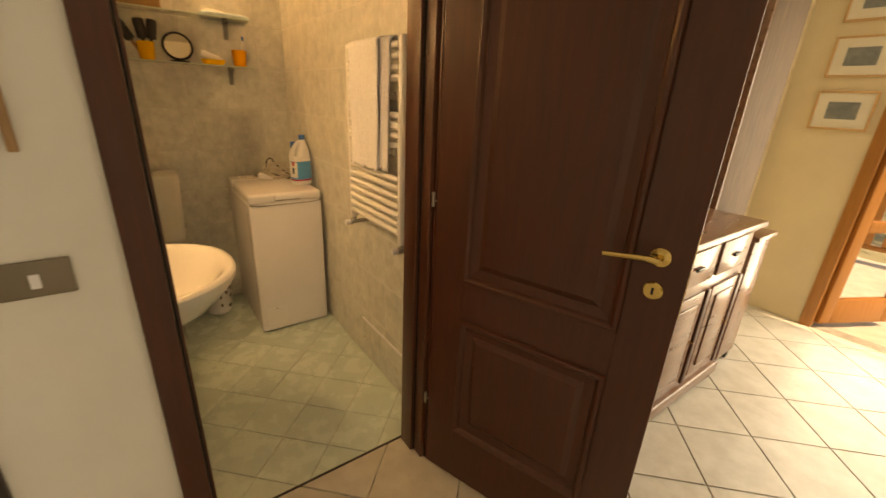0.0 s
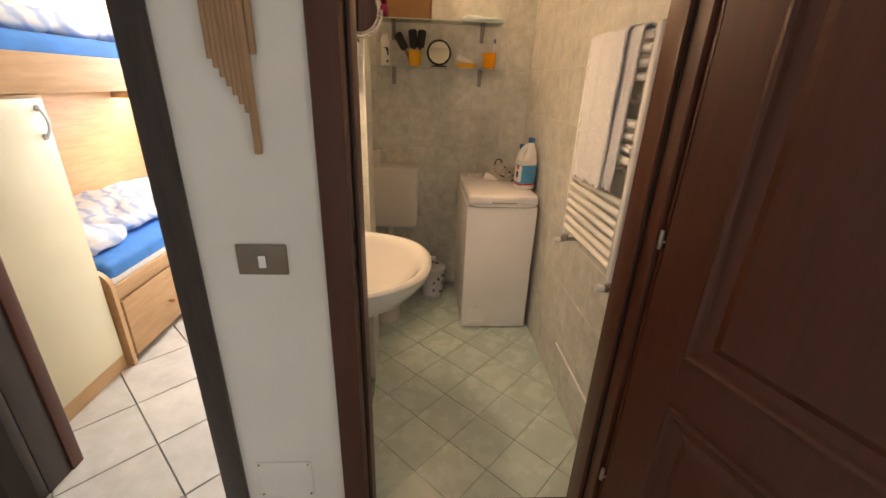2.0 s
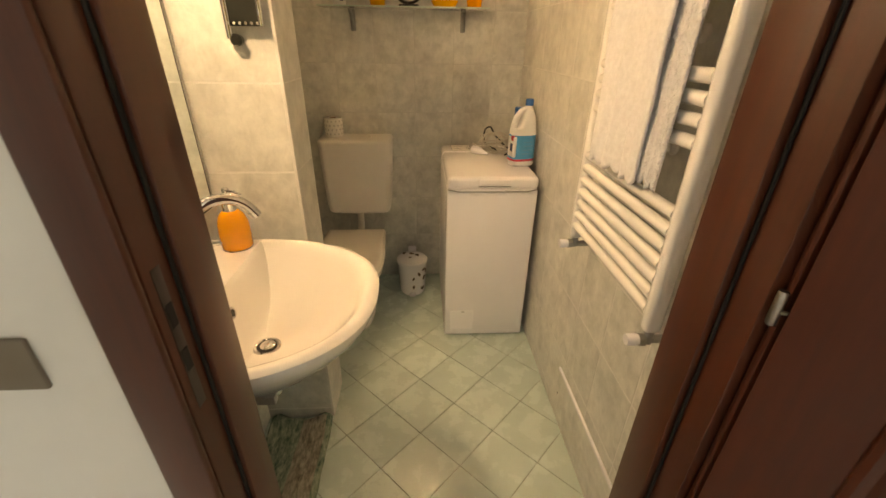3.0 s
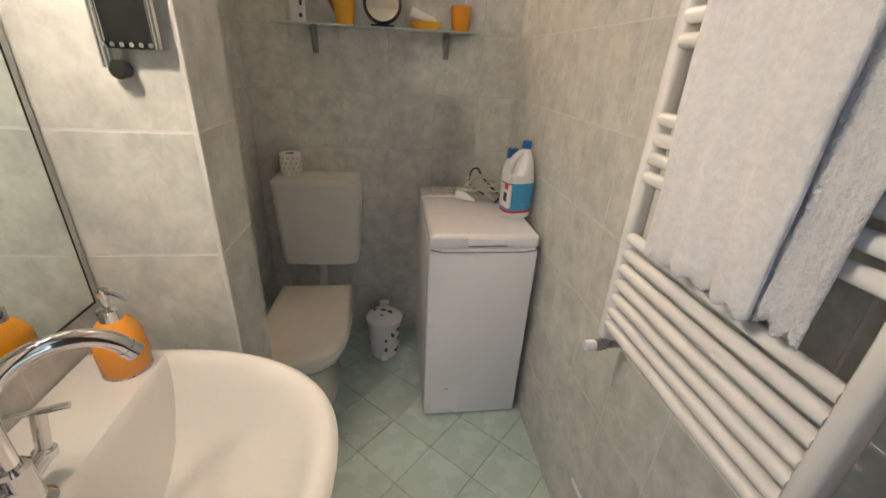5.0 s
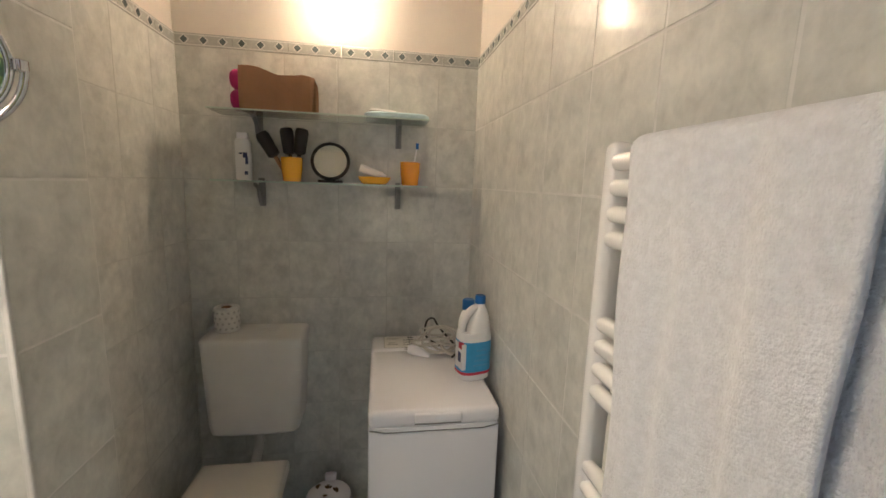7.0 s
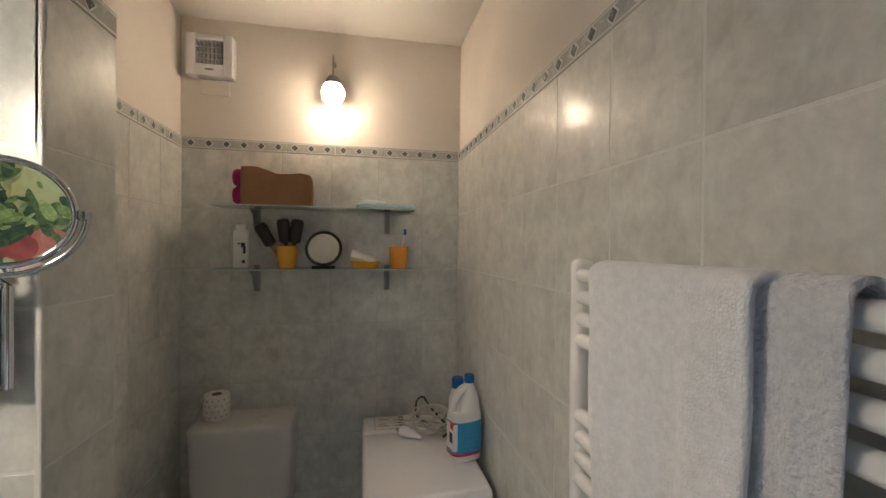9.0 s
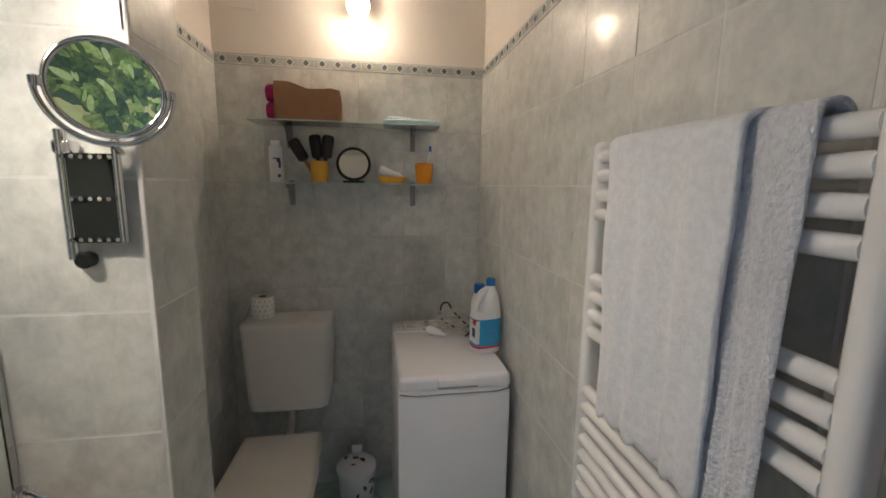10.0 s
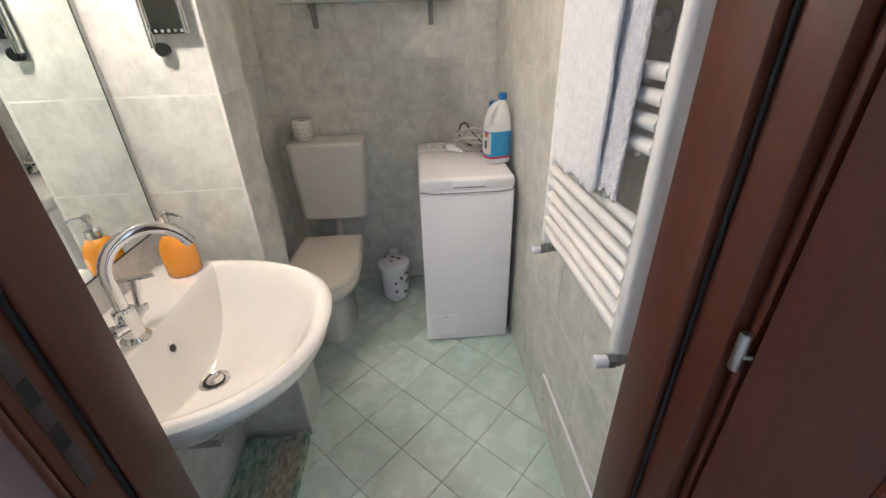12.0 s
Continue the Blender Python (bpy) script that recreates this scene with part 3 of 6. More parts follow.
def bathroom_door():
    ang = math.degrees(math.atan2(-0.946, 0.324))
    d = thing("door_bathroom", "open dark mahogany panelled door with brass lever handle", "door", kind="structure")
    W, H, T = 0.735, 2.09, 0.021
    ux0, ux1, uz0, uz1 = 0.118, 0.610, 0.865, 1.965
    lx0, lx1, lz0, lz1 = 0.118, 0.610, 0.235, 0.725
    for nm, a in (("stile", (0, ux0, 0.008, H)), ("stile", (ux1, W, 0.008, H)), ("rail", (ux0, ux1, 0.008, lz0)), ("rail", (ux0, ux1, lz1, uz0)), ("rail", (ux0, ux1, uz1, H))):
        part(nm, box(a[0], a[1], -T, T, a[2], a[3], 0.0012, 1), DARK_WOOD, d, smooth=False)
    for f in (-1, 1):
        framed_panel("panel", ux0, ux1, uz0, uz1, f, T, d)
        framed_panel("panel", lx0, lx1, lz0, lz1, f, T, d)
    for f in (-1, 1):
        y = f * T
        rose = part("handle_rose", moved(lathe([(0.0235, 0), (0.0235, 0.004), (0.018, 0.008), (0.010, 0.010), (0.009, 0.045)], 24), pose(0.668, y, 1.10, 90 if f < 0 else -90)), BRASS, d, "polished brass rose")
        lever = curve_points([(0.668, y + f * 0.042, 1.10), (0.64, y + f * 0.048, 1.104), (0.59, y + f * 0.046, 1.098), (0.545, y + f * 0.043, 1.092)], 6)
        part("lever", tube(lever, [0.009] * 6 + [0.0075] * 6 + [0.0065] * (len(lever) - 12), 10), BRASS, d, "polished brass lever")
        part("escutcheon", moved(lathe([(0.0235, 0), (0.0235, 0.004), (0.020, 0.007), (0.006, 0.0065)], 24), pose(0.668, y, 1.012, 90 if f < 0 else -90)), BRASS, d, "brass keyhole plate")
        part("keyhole", box(0.665, 0.671, y + (f * 0.0062 if f > 0 else -0.0078), y + (0.0078 if f > 0 else f * 0.0062), 1.002, 1.021, 0.001, 1), BLACK, d, "dark keyhole", smooth=False)
    part("latch_plate", box(W - 0.0004, W + 0.0016, -0.011, 0.011, 0.95, 1.17, 0.0004, 1), BRASS, d, "brass latch plate")
    for z in (0.30, 1.098, 1.86):
        h = part("hinge", lathe([(0.0052, 0), (0.0062, 0.002), (0.0062, 0.046), (0.0052, 0.048)], 16), HINGE, d, "dull nickel hinge barrel")
        h.location = (-0.012, -T - 0.003, z)
        part("hinge_pin", rod((-0.010, -T - 0.006, z + 0.02), (-0.002, -T + 0.004, z + 0.02), 0.003, 8), HINGE, d)
    d.matrix_world = pose(1.018 + 0.946 * 0.021, 1.275 + 0.324 * 0.021, 0, 0, 0, ang)
    return d


def bedroom_door_frame():
    f = thing("door_frame_bedroom", "dark wooden door frame round the bedroom doorway", "door frame", kind="structure")
    part("casing", box(-0.164, -0.0975, HALL - 0.016, HALL - 0.0005, 0, 2.13, 0.004), WENGE, f)
    part("casing", box(-1.04, -0.935, 1.462, 1.4995, 0, 2.13, 0.006), WENGE, f)
    part("casing", box(-1.04, -0.17, 1.482, 1.4995, 2.1305, 2.21, 0.004), WENGE, f)
    part("jamb", box(-1.0395, -0.935, 1.50, 1.600, 0, 2.108, 0.003), WENGE, f)
    lock = part("jamb_edge", box(-1.0, -0.928, 1.6005, 1.652, 0, 2.108, 0.003), DARK_WOOD, f, "reddish wooden jamb edge")
    part("jamb", box(-0.164, -0.1555, HALL + 0.0005, 1.652, 0, 2.108, 0.002), WENGE, f)
    part("lock_plate", box(-0.9278, -0.9262, 1.615, 1.637, 0.96, 1.17, 0.0004, 1), BRASS, lock, "brass lock plate")
    part("lock_keeper", moved(lathe([(0.012, 0), (0.012, 0.002), (0.006, 0.002), (0.005, 0.001)], 18), pose(-0.928, 1.626, 0.92, 0, 90, 0)), BRASS, lock, "round brass keeper")
    part("knob", moved(lathe([(0.016, 0), (0.016, 0.004), (0.006, 0.006), (0.011, 0.014), (0.008, 0.019)], 18), pose(-0.985, 1.462, 1.06, 90, 0, 0)), BRASS, f, "small dull brass knob")


def window_bedroom():
    w = thing("window_1", "bright bedroom window with honey-coloured wooden frame", "window", kind="structure")
    y0, y1 = 4.315, 4.375
    part("window_frame", box(WX0, WX0 + 0.07, y0, y1, WZ0, WZ1, 0.006), PINE, w)
    part("window_frame", box(WX1 - 0.07, WX1, y0, y1, WZ0, WZ1, 0.006), PINE, w)
    part("window_frame", box(WX0 + 0.07, WX1 - 0.07, y0, y1, WZ0, WZ0 + 0.075, 0.006), PINE, w)
    part("window_frame", box(WX0 + 0.07, WX1 - 0.07, y0, y1, WZ1 - 0.075, WZ1, 0.006), PINE, w)
    part("mullion", box(-1.31, -1.23, y0, y1, WZ0 + 0.075, WZ1 - 0.075, 0.006), PINE, w)
    for a, c in ((WX0 + 0.07, -1.31), (-1.23, WX1 - 0.07)):
        p = part("pane", box(a, c, 4.342, 4.347, WZ0 + 0.075, WZ1 - 0.075), PANE, w, "clear window glass", smooth=False)
        p.visible_shadow = False
    part("window_sill", box(WX0 - 0.03, WX1 + 0.03, 4.262, 4.312, WZ0 - 0.03, WZ0 - 0.0005, 0.006), PINE, w)
    part("handle", box(-1.255, -1.242, 4.287, 4.314, 1.60, 1.72, 0.004), BRASS, w, "brass window handle")
    return w


def sheer_curtain():
    c = bmesh.new()
    nx, nz, x0, x1 = 60, 14, -1.92, -1.20
    g = [[c.verts.new((x0 + (x1 - x0) * i / nx, 4.235 + 0.012 * math.sin(i * 0.75) + 0.006 * math.sin(i * 2.3 + k * 0.3), 1.02 + 1.25 * k / nz)) for i in range(nx + 1)] for k in range(nz + 1)]
    for k in range(nz):
        for i in range(nx):
            c.faces.new((g[k][i], g[k][i + 1], g[k + 1][i + 1], g[k + 1][i]))
    ob = tagged(mesh_object("curtain", c, CURTAIN, True), "sheer white curtain hanging beside the bedroom window", "curtain")
    m = ob.modifiers.new("thickness", "SOLIDIFY")
    m.thickness = 0.002
    rail = tagged(mesh_object("curtain_rail", rod((-1.9, 4.235, 2.285), (-0.36, 4.235, 2.285), 0.011), PINE, True), "wooden curtain rail above the bedroom window", "curtain rail")


def french_door():
    w = thing("door_french", "open wooden french door with glass panes onto a terrace", "door", kind="structure")
    part("frame", box(3.985, 4.09, FD1 - 0.07, FD1, 0, FDZ, 0.006), PINE, w)
    part("frame", box(3.985, 4.09, FD0, FD0 + 0.07, 0, FDZ, 0.006), PINE, w)
    part("frame", box(3.985, 4.09, FD0 + 0.07, FD1 - 0.07, FDZ - 0.07, FDZ, 0.006), PINE, w)
    leaf = new("leaf")
    leaf.parent = w
    for nm, a in (("stile", (0, 0.09, 0.03, 2.05)), ("stile", (0.53, 0.62, 0.03, 2.05)), ("rail", (0.09, 0.53, 0.03, 0.22)), ("rail", (0.09, 0.53, 0.72, 0.80)), ("rail", (0.09, 0.53, 1.95, 2.05))):
        part(nm, box(a[0], a[1], -0.022, 0.022, a[2], a[3], 0.005), PINE, leaf)
    for z0, z1 in ((0.22, 0.72), (0.80, 1.95)):
        p = part("pane", box(0.09, 0.53, -0.003, 0.003, z0, z1), PANE, leaf, "clear door glass", smooth=False)
        p.visible_shadow = False
    leaf.matrix_world = pose(4.04, 0.70, 0, 0, 0, -28)
    return w


# ---- bathroom things ----


def bar_radiator():
    r = thing("towel_radiator", "white tubular towel radiator fixed to the tiled wall", "radiator")
    x = 1.057
    y0, y1, z0, z1 = 1.560, 2.025, 0.866, 1.632
    for y in (y0, y1):
        part("upright", box(x - 0.020, x + 0.018, y - 0.016, y + 0.016, z0, z1, 0.012, 3), RAD_WHITE, r)
    zs = [1.603, 1.567, 1.530, 1.493, 1.365, 1.329, 1.293, 1.257] + [1.128 - 0.0358 * i for i in range(7)]
    for z in zs:
        part("bar", rod((x - 0.008, y0 + 0.012, z), (x - 0.008, y1 - 0.012, z), 0.0125, 16), RAD_WHITE, r)
    for y in (1.76, 1.88):
        for z in (1.43, 1.21):
            part("wall_bracket", rod((x - 0.002, y, z), (1.1295, y, z), 0.009, 12), RAD_WHITE, r)
            part("bracket_plate", moved(lathe([(0.018, 0), (0.018, 0.006), (0.012, 0.012)], 16), pose(1.1297, y, z, 0, -90, 0)), RAD_WHITE, r)
    for y in (y0, y1):
        v = part("valve", rod((x, y, z0 - 0.03), (x, y, z0 + 0.002), 0.0105, 14), STEEL, r, "dark metal radiator valve")
        part("valve_elbow", rod((1.1295, y, z0 - 0.022), (x - 0.012, y, z0 - 0.022), 0.0095, 14), STEEL, v)
        part("valve_nut", moved(lathe([(0.0155, 0), (0.0155, 0.014)], 6), pose(x - 0.008, y, z0 - 0.022, 0, -90, 0)), STEEL, v)
        part("valve_cap", moved(lathe([(0.0125, 0), (0.0135, 0.004), (0.0135, 0.022), (0.012, 0.026)], 18), pose(x - 0.022, y, z0 - 0.022, 0, -90, 0)), ENAMEL, v, "white plastic valve cap")
    return r


def terry_strip(ya, yb, z_bot, x_front, top, x_back, z_back, seed, wave, flare=0.0, lean=0.0):
    """A length of towel hung over a bar: front flap, fold and back flap, with thickness."""
    b = bmesh.new()
    prof = []
    n = 46
    for i in range(n + 1):
        prof.append((x_front, z_bot + (top - 0.014 - z_bot) * i / n))
    for k in range(1, 8):
        a = math.pi * k / 8
        prof.append(((x_front + x_back) / 2 - math.cos(a) * (x_back - x_front) / 2, top - 0.014 + math.sin(a) * 0.016))
    for i in range(14):
        prof.append((x_back, top - 0.014 - (top - 0.014 - z_back) * (i + 1) / 14))
    m = 40
    g = []
    for k, (x, z) in enumerate(prof):
        row = []
        for i in range(m + 1):
            u = i / m
            hang = max(0.0, min(1.0, (top - z) / 0.4)) if k <= n else 0.0
            y = ya + (yb - ya) * u + flare * hang * (u - 0.5) + lean * hang
            dx = wave * (0.25 + 0.75 * hang) * (0.6 * math.sin(u * 7.5 + seed + z * 2.2) + 0.5 * math.sin(u * 19 + seed * 2 + z * 1.1) + 0.22 * math.sin(u * 37 + seed * 3 + z * 0.8)) + 0.003 * noise.noise((y * 16, z * 9, seed))
            dz = 0.006 * math.sin(u * 150 * abs(yb - ya) + seed) * (1.0 if k < 2 else 0.0)
            row.append(b.verts.new((x + (dx if k <= n else 0.2 * dx), y, z + dz)))
        g.append(row)
    for k in range(len(g) - 1):
        for i in range(m):
            b.faces.new((g[k][i], g[k][i + 1], g[k + 1][i + 1], g[k + 1][i]))
    return b


def towels():
    for ya, yb, zb, xf, seed, wave, mat, label, lean in (
        (1.925, 1.672, 1.152, 1.010, 0.4, 0.009, TOWEL, "pale lavender terry hand towel hanging over the radiator", 0.0),
        (1.708, 1.612, 1.158, 1.027, 2.2, 0.004, TOWEL_IN, "pale lavender looped terry towel folded over the radiator", 0.0),
    ):
        ob = tagged(mesh_object("towel", terry_strip(ya, yb, zb, xf, 1.627, 1.066, 1.600, seed, wave, 0.02, lean), mat, True), label, "towel", "towels on the radiator")
        s = ob.modifiers.new("thickness", "SOLIDIFY")
        s.thickness, s.offset = 0.007, 0.0


def washing_machine():
    w = thing("washing_machine", "white narrow top-loading washing machine in the corner", "washing machine", at=(0, 0, 0))
    x0, x1, y0, y1, zt = 0.688, 1.098, 2.606, 3.235, 0.835
    body = part("body", box(x0, x1, y0 + 0.004, y1, 0.010, zt - 0.016, 0.008, 3), ENAMEL, w)
    # the lid: its front edge drops to a shallow wide V in front
    lid = bmesh.new()
    box(x0, x1, y0 - 0.003, y1 - 0.17, zt - 0.012, zt + 0.046, 0.019, 5, bm=lid)
    lid_ob = part("lid", lid, ENAMEL, w)
    skirt = bmesh.new()
    outline = [(x0 + 0.012, zt - 0.006), (x0 + 0.052, zt - 0.019), (x1 - 0.052, zt - 0.019), (x1 - 0.012, zt - 0.006)]
    f = [skirt.verts.new((px, y0 - 0.0028, pz)) for px, pz in outline]
    k = [skirt.verts.new((px, y0 + 0.02, pz)) for px, pz in outline]
    skirt.faces.new(f)
    skirt.faces.new(k[::-1])
    for i in range(4):
        skirt.faces.new((f[i], f[(i + 1) % 4], k[(i + 1) % 4], k[i]))
    part("lid_lip", skirt, ENAMEL, w, smooth=False)
    seam = [Vector((x0 + 0.004, y0 - 0.0005, zt - 0.012)), Vector((x0 + 0.050, y0 - 0.0005, zt - 0.0215)), Vector((x1 - 0.050, y0 - 0.0005, zt - 0.0215)), Vector((x1 - 0.004, y0 - 0.0005, zt - 0.012))]
    part("lid_seam", tube(seam, 0.0022, 6), BRACKET, w, "grey seam under the lid", smooth=False)
    grip = part("lid_handle", box(0.826, 0.974, y0 - 0.010, y0 + 0.010, zt + 0.006, zt + 0.038, 0.006, 3), ENAMEL, lid_ob)
    # grey strip that stands in for the shade below the grip
    part("grip_shade_strip", box(0.828, 0.972, y0 - 0.0068, y0 + 0.002, zt + 0.0020, zt + 0.0055, 0.001, 1), BRACKET, grip, "grey strip as painted shade under the handle", smooth=False)
    con = bmesh.new()
    box(x0, x1, y1 - 0.168, y1, zt - 0.012, zt + 0.046, 0.019, 5, bm=con)
    console = part("control_panel", con, ENAMEL, w)
    part("panel_inlay", box(x0 + 0.055, x1 - 0.05, y1 - 0.145, y1 - 0.022, zt + 0.0455, zt + 0.0475, 0.0006, 1), WC_PLASTIC, console, "pale grey control inlay", smooth=False)
    part("inlay_edge", box(x0 + 0.053, x1 - 0.048, y1 - 0.147, y1 - 0.020, zt + 0.0452, zt + 0.0464, 0.0004, 1), BRACKET, console, "thin grey outline round the inlay", smooth=False)
    for px, py, pw in ((0.066, -0.118, 0.045), (0.072, -0.100, 0.028), (0.066, -0.055, 0.050), (0.135, -0.122, 0.030), (0.135, -0.096, 0.030), (0.135, -0.070, 0.030)):
        part("print_line", box(x0 + px, x0 + px + pw, y1 + py, y1 + py + 0.005, zt + 0.0474, zt + 0.0479), BRACKET, console, "small grey printed line", smooth=False)
    for i in range(4):
        part("button", box(0.845, 0.868, y1 - 0.128 + 0.026 * i, y1 - 0.114 + 0.026 * i, zt + 0.0476, zt + 0.0500, 0.0008, 1), BRACKET, console, "grey button")
    part("dial", moved(lathe([(0.024, 0), (0.024, 0.012), (0.020, 0.016)], 24), pose(0.94, y1 - 0.085, zt + 0.0476)), WC_PLASTIC, console, "round control dial")
    hatch = part("filter_hatch", box(x0 + 0.026, x0 + 0.148, y0 + 0.0015, y0 + 0.006, 0.045, 0.165, 0.001, 1), ENAMEL, w)
    part("hatch_mark", box(x0 + 0.085, x0 + 0.102, y0 + 0.0005, y0 + 0.003, 0.157, 0.161), BRACKET, hatch, "small dark mark", smooth=False)
    part("plinth", box(x0 + 0.012, x1 - 0.012, y0 + 0.02, y1 - 0.01, 0.004, 0.0105), BLACK, w, "dark recessed plinth", smooth=False)
    for fx in (x0 + 0.04, x1 - 0.04):
        for fy in (y0 + 0.05, y1 - 0.05):
            part("foot", moved(lathe([(0.018, 0), (0.018, 0.008), (0.010, 0.010)], 14), pose(fx, fy, 0)), BLACK, w, "black rubber foot")
    part("side_seam", box(x0 - 0.0012, x0 + 0.0005, y0 + 0.055, y0 + 0.0575, 0.05, zt - 0.06), BRACKET, w, "thin side panel seam", smooth=False)
    return w


def super_ring(cx, cy, z, a, b, p, n=40, flat_back=None):
    out = []
    for i in range(n):
        t = 2 * math.pi * i / n
        c, s = math.cos(t), math.sin(t)
        x = cx + a * math.copysign(abs(c) ** (2 / p), c)
        y = cy + b * math.copysign(abs(s) ** (2 / p), s)
        out.append(Vector((x, y if flat_back is None else min(y, flat_back), z)))
    return out


def toilet():
    t = thing("toilet", "white ceramic toilet with closed seat lid", "toilet")
    cx = 0.200
    rings = []
    for z, a, b, cy in ((0.0, 0.098, 0.205, 2.86), (0.03, 0.096, 0.203, 2.86), (0.14, 0.090, 0.205, 2.85), (0.24, 0.105, 0.220, 2.835), (0.32, 0.150, 0.250, 2.800), (0.375, 0.178, 0.278, 2.765), (0.40, 0.180, 0.282, 2.760)):
        rings.append(super_ring(cx, cy, z, a, b, 2.5))
    part("bowl", loft(rings), CERAMIC, t)
    def seat_outline(grow, n=44):
        pts = []
        hw = 0.180 + grow
        yb, yf = 3.035 + grow, 2.462 - grow
        for i in range(n + 1):
            a = math.pi * i / n
            pts.append((cx + hw * math.cos(math.pi - a) * 1.0, yf + 0.235 - 0.235 * math.sin(a) ** 0.85))
        taper = 0.012
        return [(cx - hw + taper, yb)] + pts + [(cx + hw - taper, yb)]
    def slab(name, grow, z0, z1, r, mat, parent):
        b = bmesh.new()
        lv = []
        for g, z in ((grow - r * 0.5, z0), (grow, z0 + r * 0.4), (grow - r * 0.1, z1 - r), (grow - r * 0.45, z1 - r * 0.45), (grow - r * 1.1, z1 - r * 0.12), (grow - r * 2.2, z1), (grow - 0.075, z1 + 0.003)):
            lv.append([Vector((x, y, z)) for x, y in seat_outline(g)])
        return part(name, loft(lv), mat, parent)
    seat = slab("seat", -0.002, 0.402, 0.420, 0.006, SEAT_MAT, t)
    lid = slab("lid", -0.003, 0.4205, 0.452, 0.017, SEAT_MAT, t)
    for x in (cx - 0.075, cx + 0.075):
        part("hinge", rod((x - 0.02, 3.045, 0.418), (x + 0.02, 3.045, 0.418), 0.010), SEAT_MAT, seat)
    return t


def cistern():
    c = thing("cistern", "grey-white plastic toilet cistern hung on the wall", "cistern")
    x0, x1, y0, y1, z0, z1 = 0.020, 0.411, 3.085, 3.268, 0.512, 0.914
    def level(z, ins, yf, r=0.036):
        a, b_, c_ = x0 + ins, x1 - ins, y0 + yf
        arc = [(r * math.sin(radians(15 * k)), r * math.cos(radians(15 * k))) for k in range(7)]
        pts = [(a, y1), (b_, y1)] + [(b_ - r + q, c_ + r - p) for p, q in arc] + [((a + b_) / 2, c_ - 0.005)] + [(a + r - q, c_ + r - p) for p, q in arc[::-1]]
        return [Vector((px, py, z)) for px, py in pts]
    part("tank", loft([level(z, i, f) for z, i, f in ((z0, 0.036, 0.022), (z0 + 0.012, 0.022, 0.009), (z0 + 0.05, 0.016, 0.004), (z1 - 0.03, 0.001, 0.001), (z1 - 0.010, 0.001, 0.001))]), WC_PLASTIC, c)
    part("lid", loft([level(z, i, f) for z, i, f in ((z1 - 0.0095, 0.0, -0.001), (z1 + 0.004, -0.001, -0.002), (z1 + 0.013, 0.002, 0.001), (z1 + 0.018, 0.008, 0.007), (z1 + 0.020, 0.020, 0.018))]), WC_PLASTIC, c)
    part("flush_button", box(0.235, 0.300, 3.175, 3.215, z1 + 0.0195, z1 + 0.0245, 0.002, 2), WC_PLASTIC, c, "flat flush button")
    pts = curve_points([(0.205, 3.195, z0 + 0.01), (0.205, 3.195, 0.47), (0.205, 3.185, 0.40), (0.205, 3.10, 0.355), (0.205, 3.055, 0.345)], 6)
    part("flush_pipe", tube(pts, 0.019, 16), WC_PLASTIC, c)
    return c


def toilet_roll():
    t = thing("toilet_roll", "printed white toilet paper roll standing on the cistern", "toilet roll", at=(0.098, 3.200, 0.9345))
    b = lathe([(0.020, 0.002), (0.046, 0.0), (0.049, 0.003), (0.049, 0.097), (0.046, 0.100), (0.020, 0.099)], 30, cap=False)
    part("paper", b, PAPER, t)
    part("tube", lathe([(0.0195, 0.002), (0.0195, 0.098)], 24, cap=False), CARD, t, "brown cardboard tube")
    p = bmesh.new()
    for i in range(14):
        for k in range(4):
            a = 2 * math.pi * (i + 0.5 * (k % 2)) / 14
            join(p, moved(box(-0.004, 0.004, -0.0006, 0.0006, -0.004, 0.004), pose(0.0492 * math.cos(a), 0.0492 * math.sin(a), 0.018 + 0.022 * k, 0, 45, math.degrees(a) + 90)))
    part("print", p, GREY_PRINT, t, "pale grey printed dots", smooth=False)
    sheet = bmesh.new()
    grid = []
    for i in range(9):
        u = i / 8
        x, z = -0.046 - 0.034 * u, 0.094 - 0.088 * u ** 0.8
        grid.append([sheet.verts.new((x + 0.003 * math.sin(k * 1.3 + i), -0.030 + 0.075 * k / 6, z + 0.002 * math.sin(k * 1.9 + i * 0.7))) for k in range(7)])
    for a, c in zip(grid, grid[1:]):
        for k in range(6):
            sheet.faces.new((a[k], a[k + 1], c[k + 1], c[k]))
    loose = part("loose_sheet", sheet, PAPER, t, "loose end of white paper hanging off the roll")
    thin = loose.modifiers.new("thickness", "SOLIDIFY")
    thin.thickness = 0.001


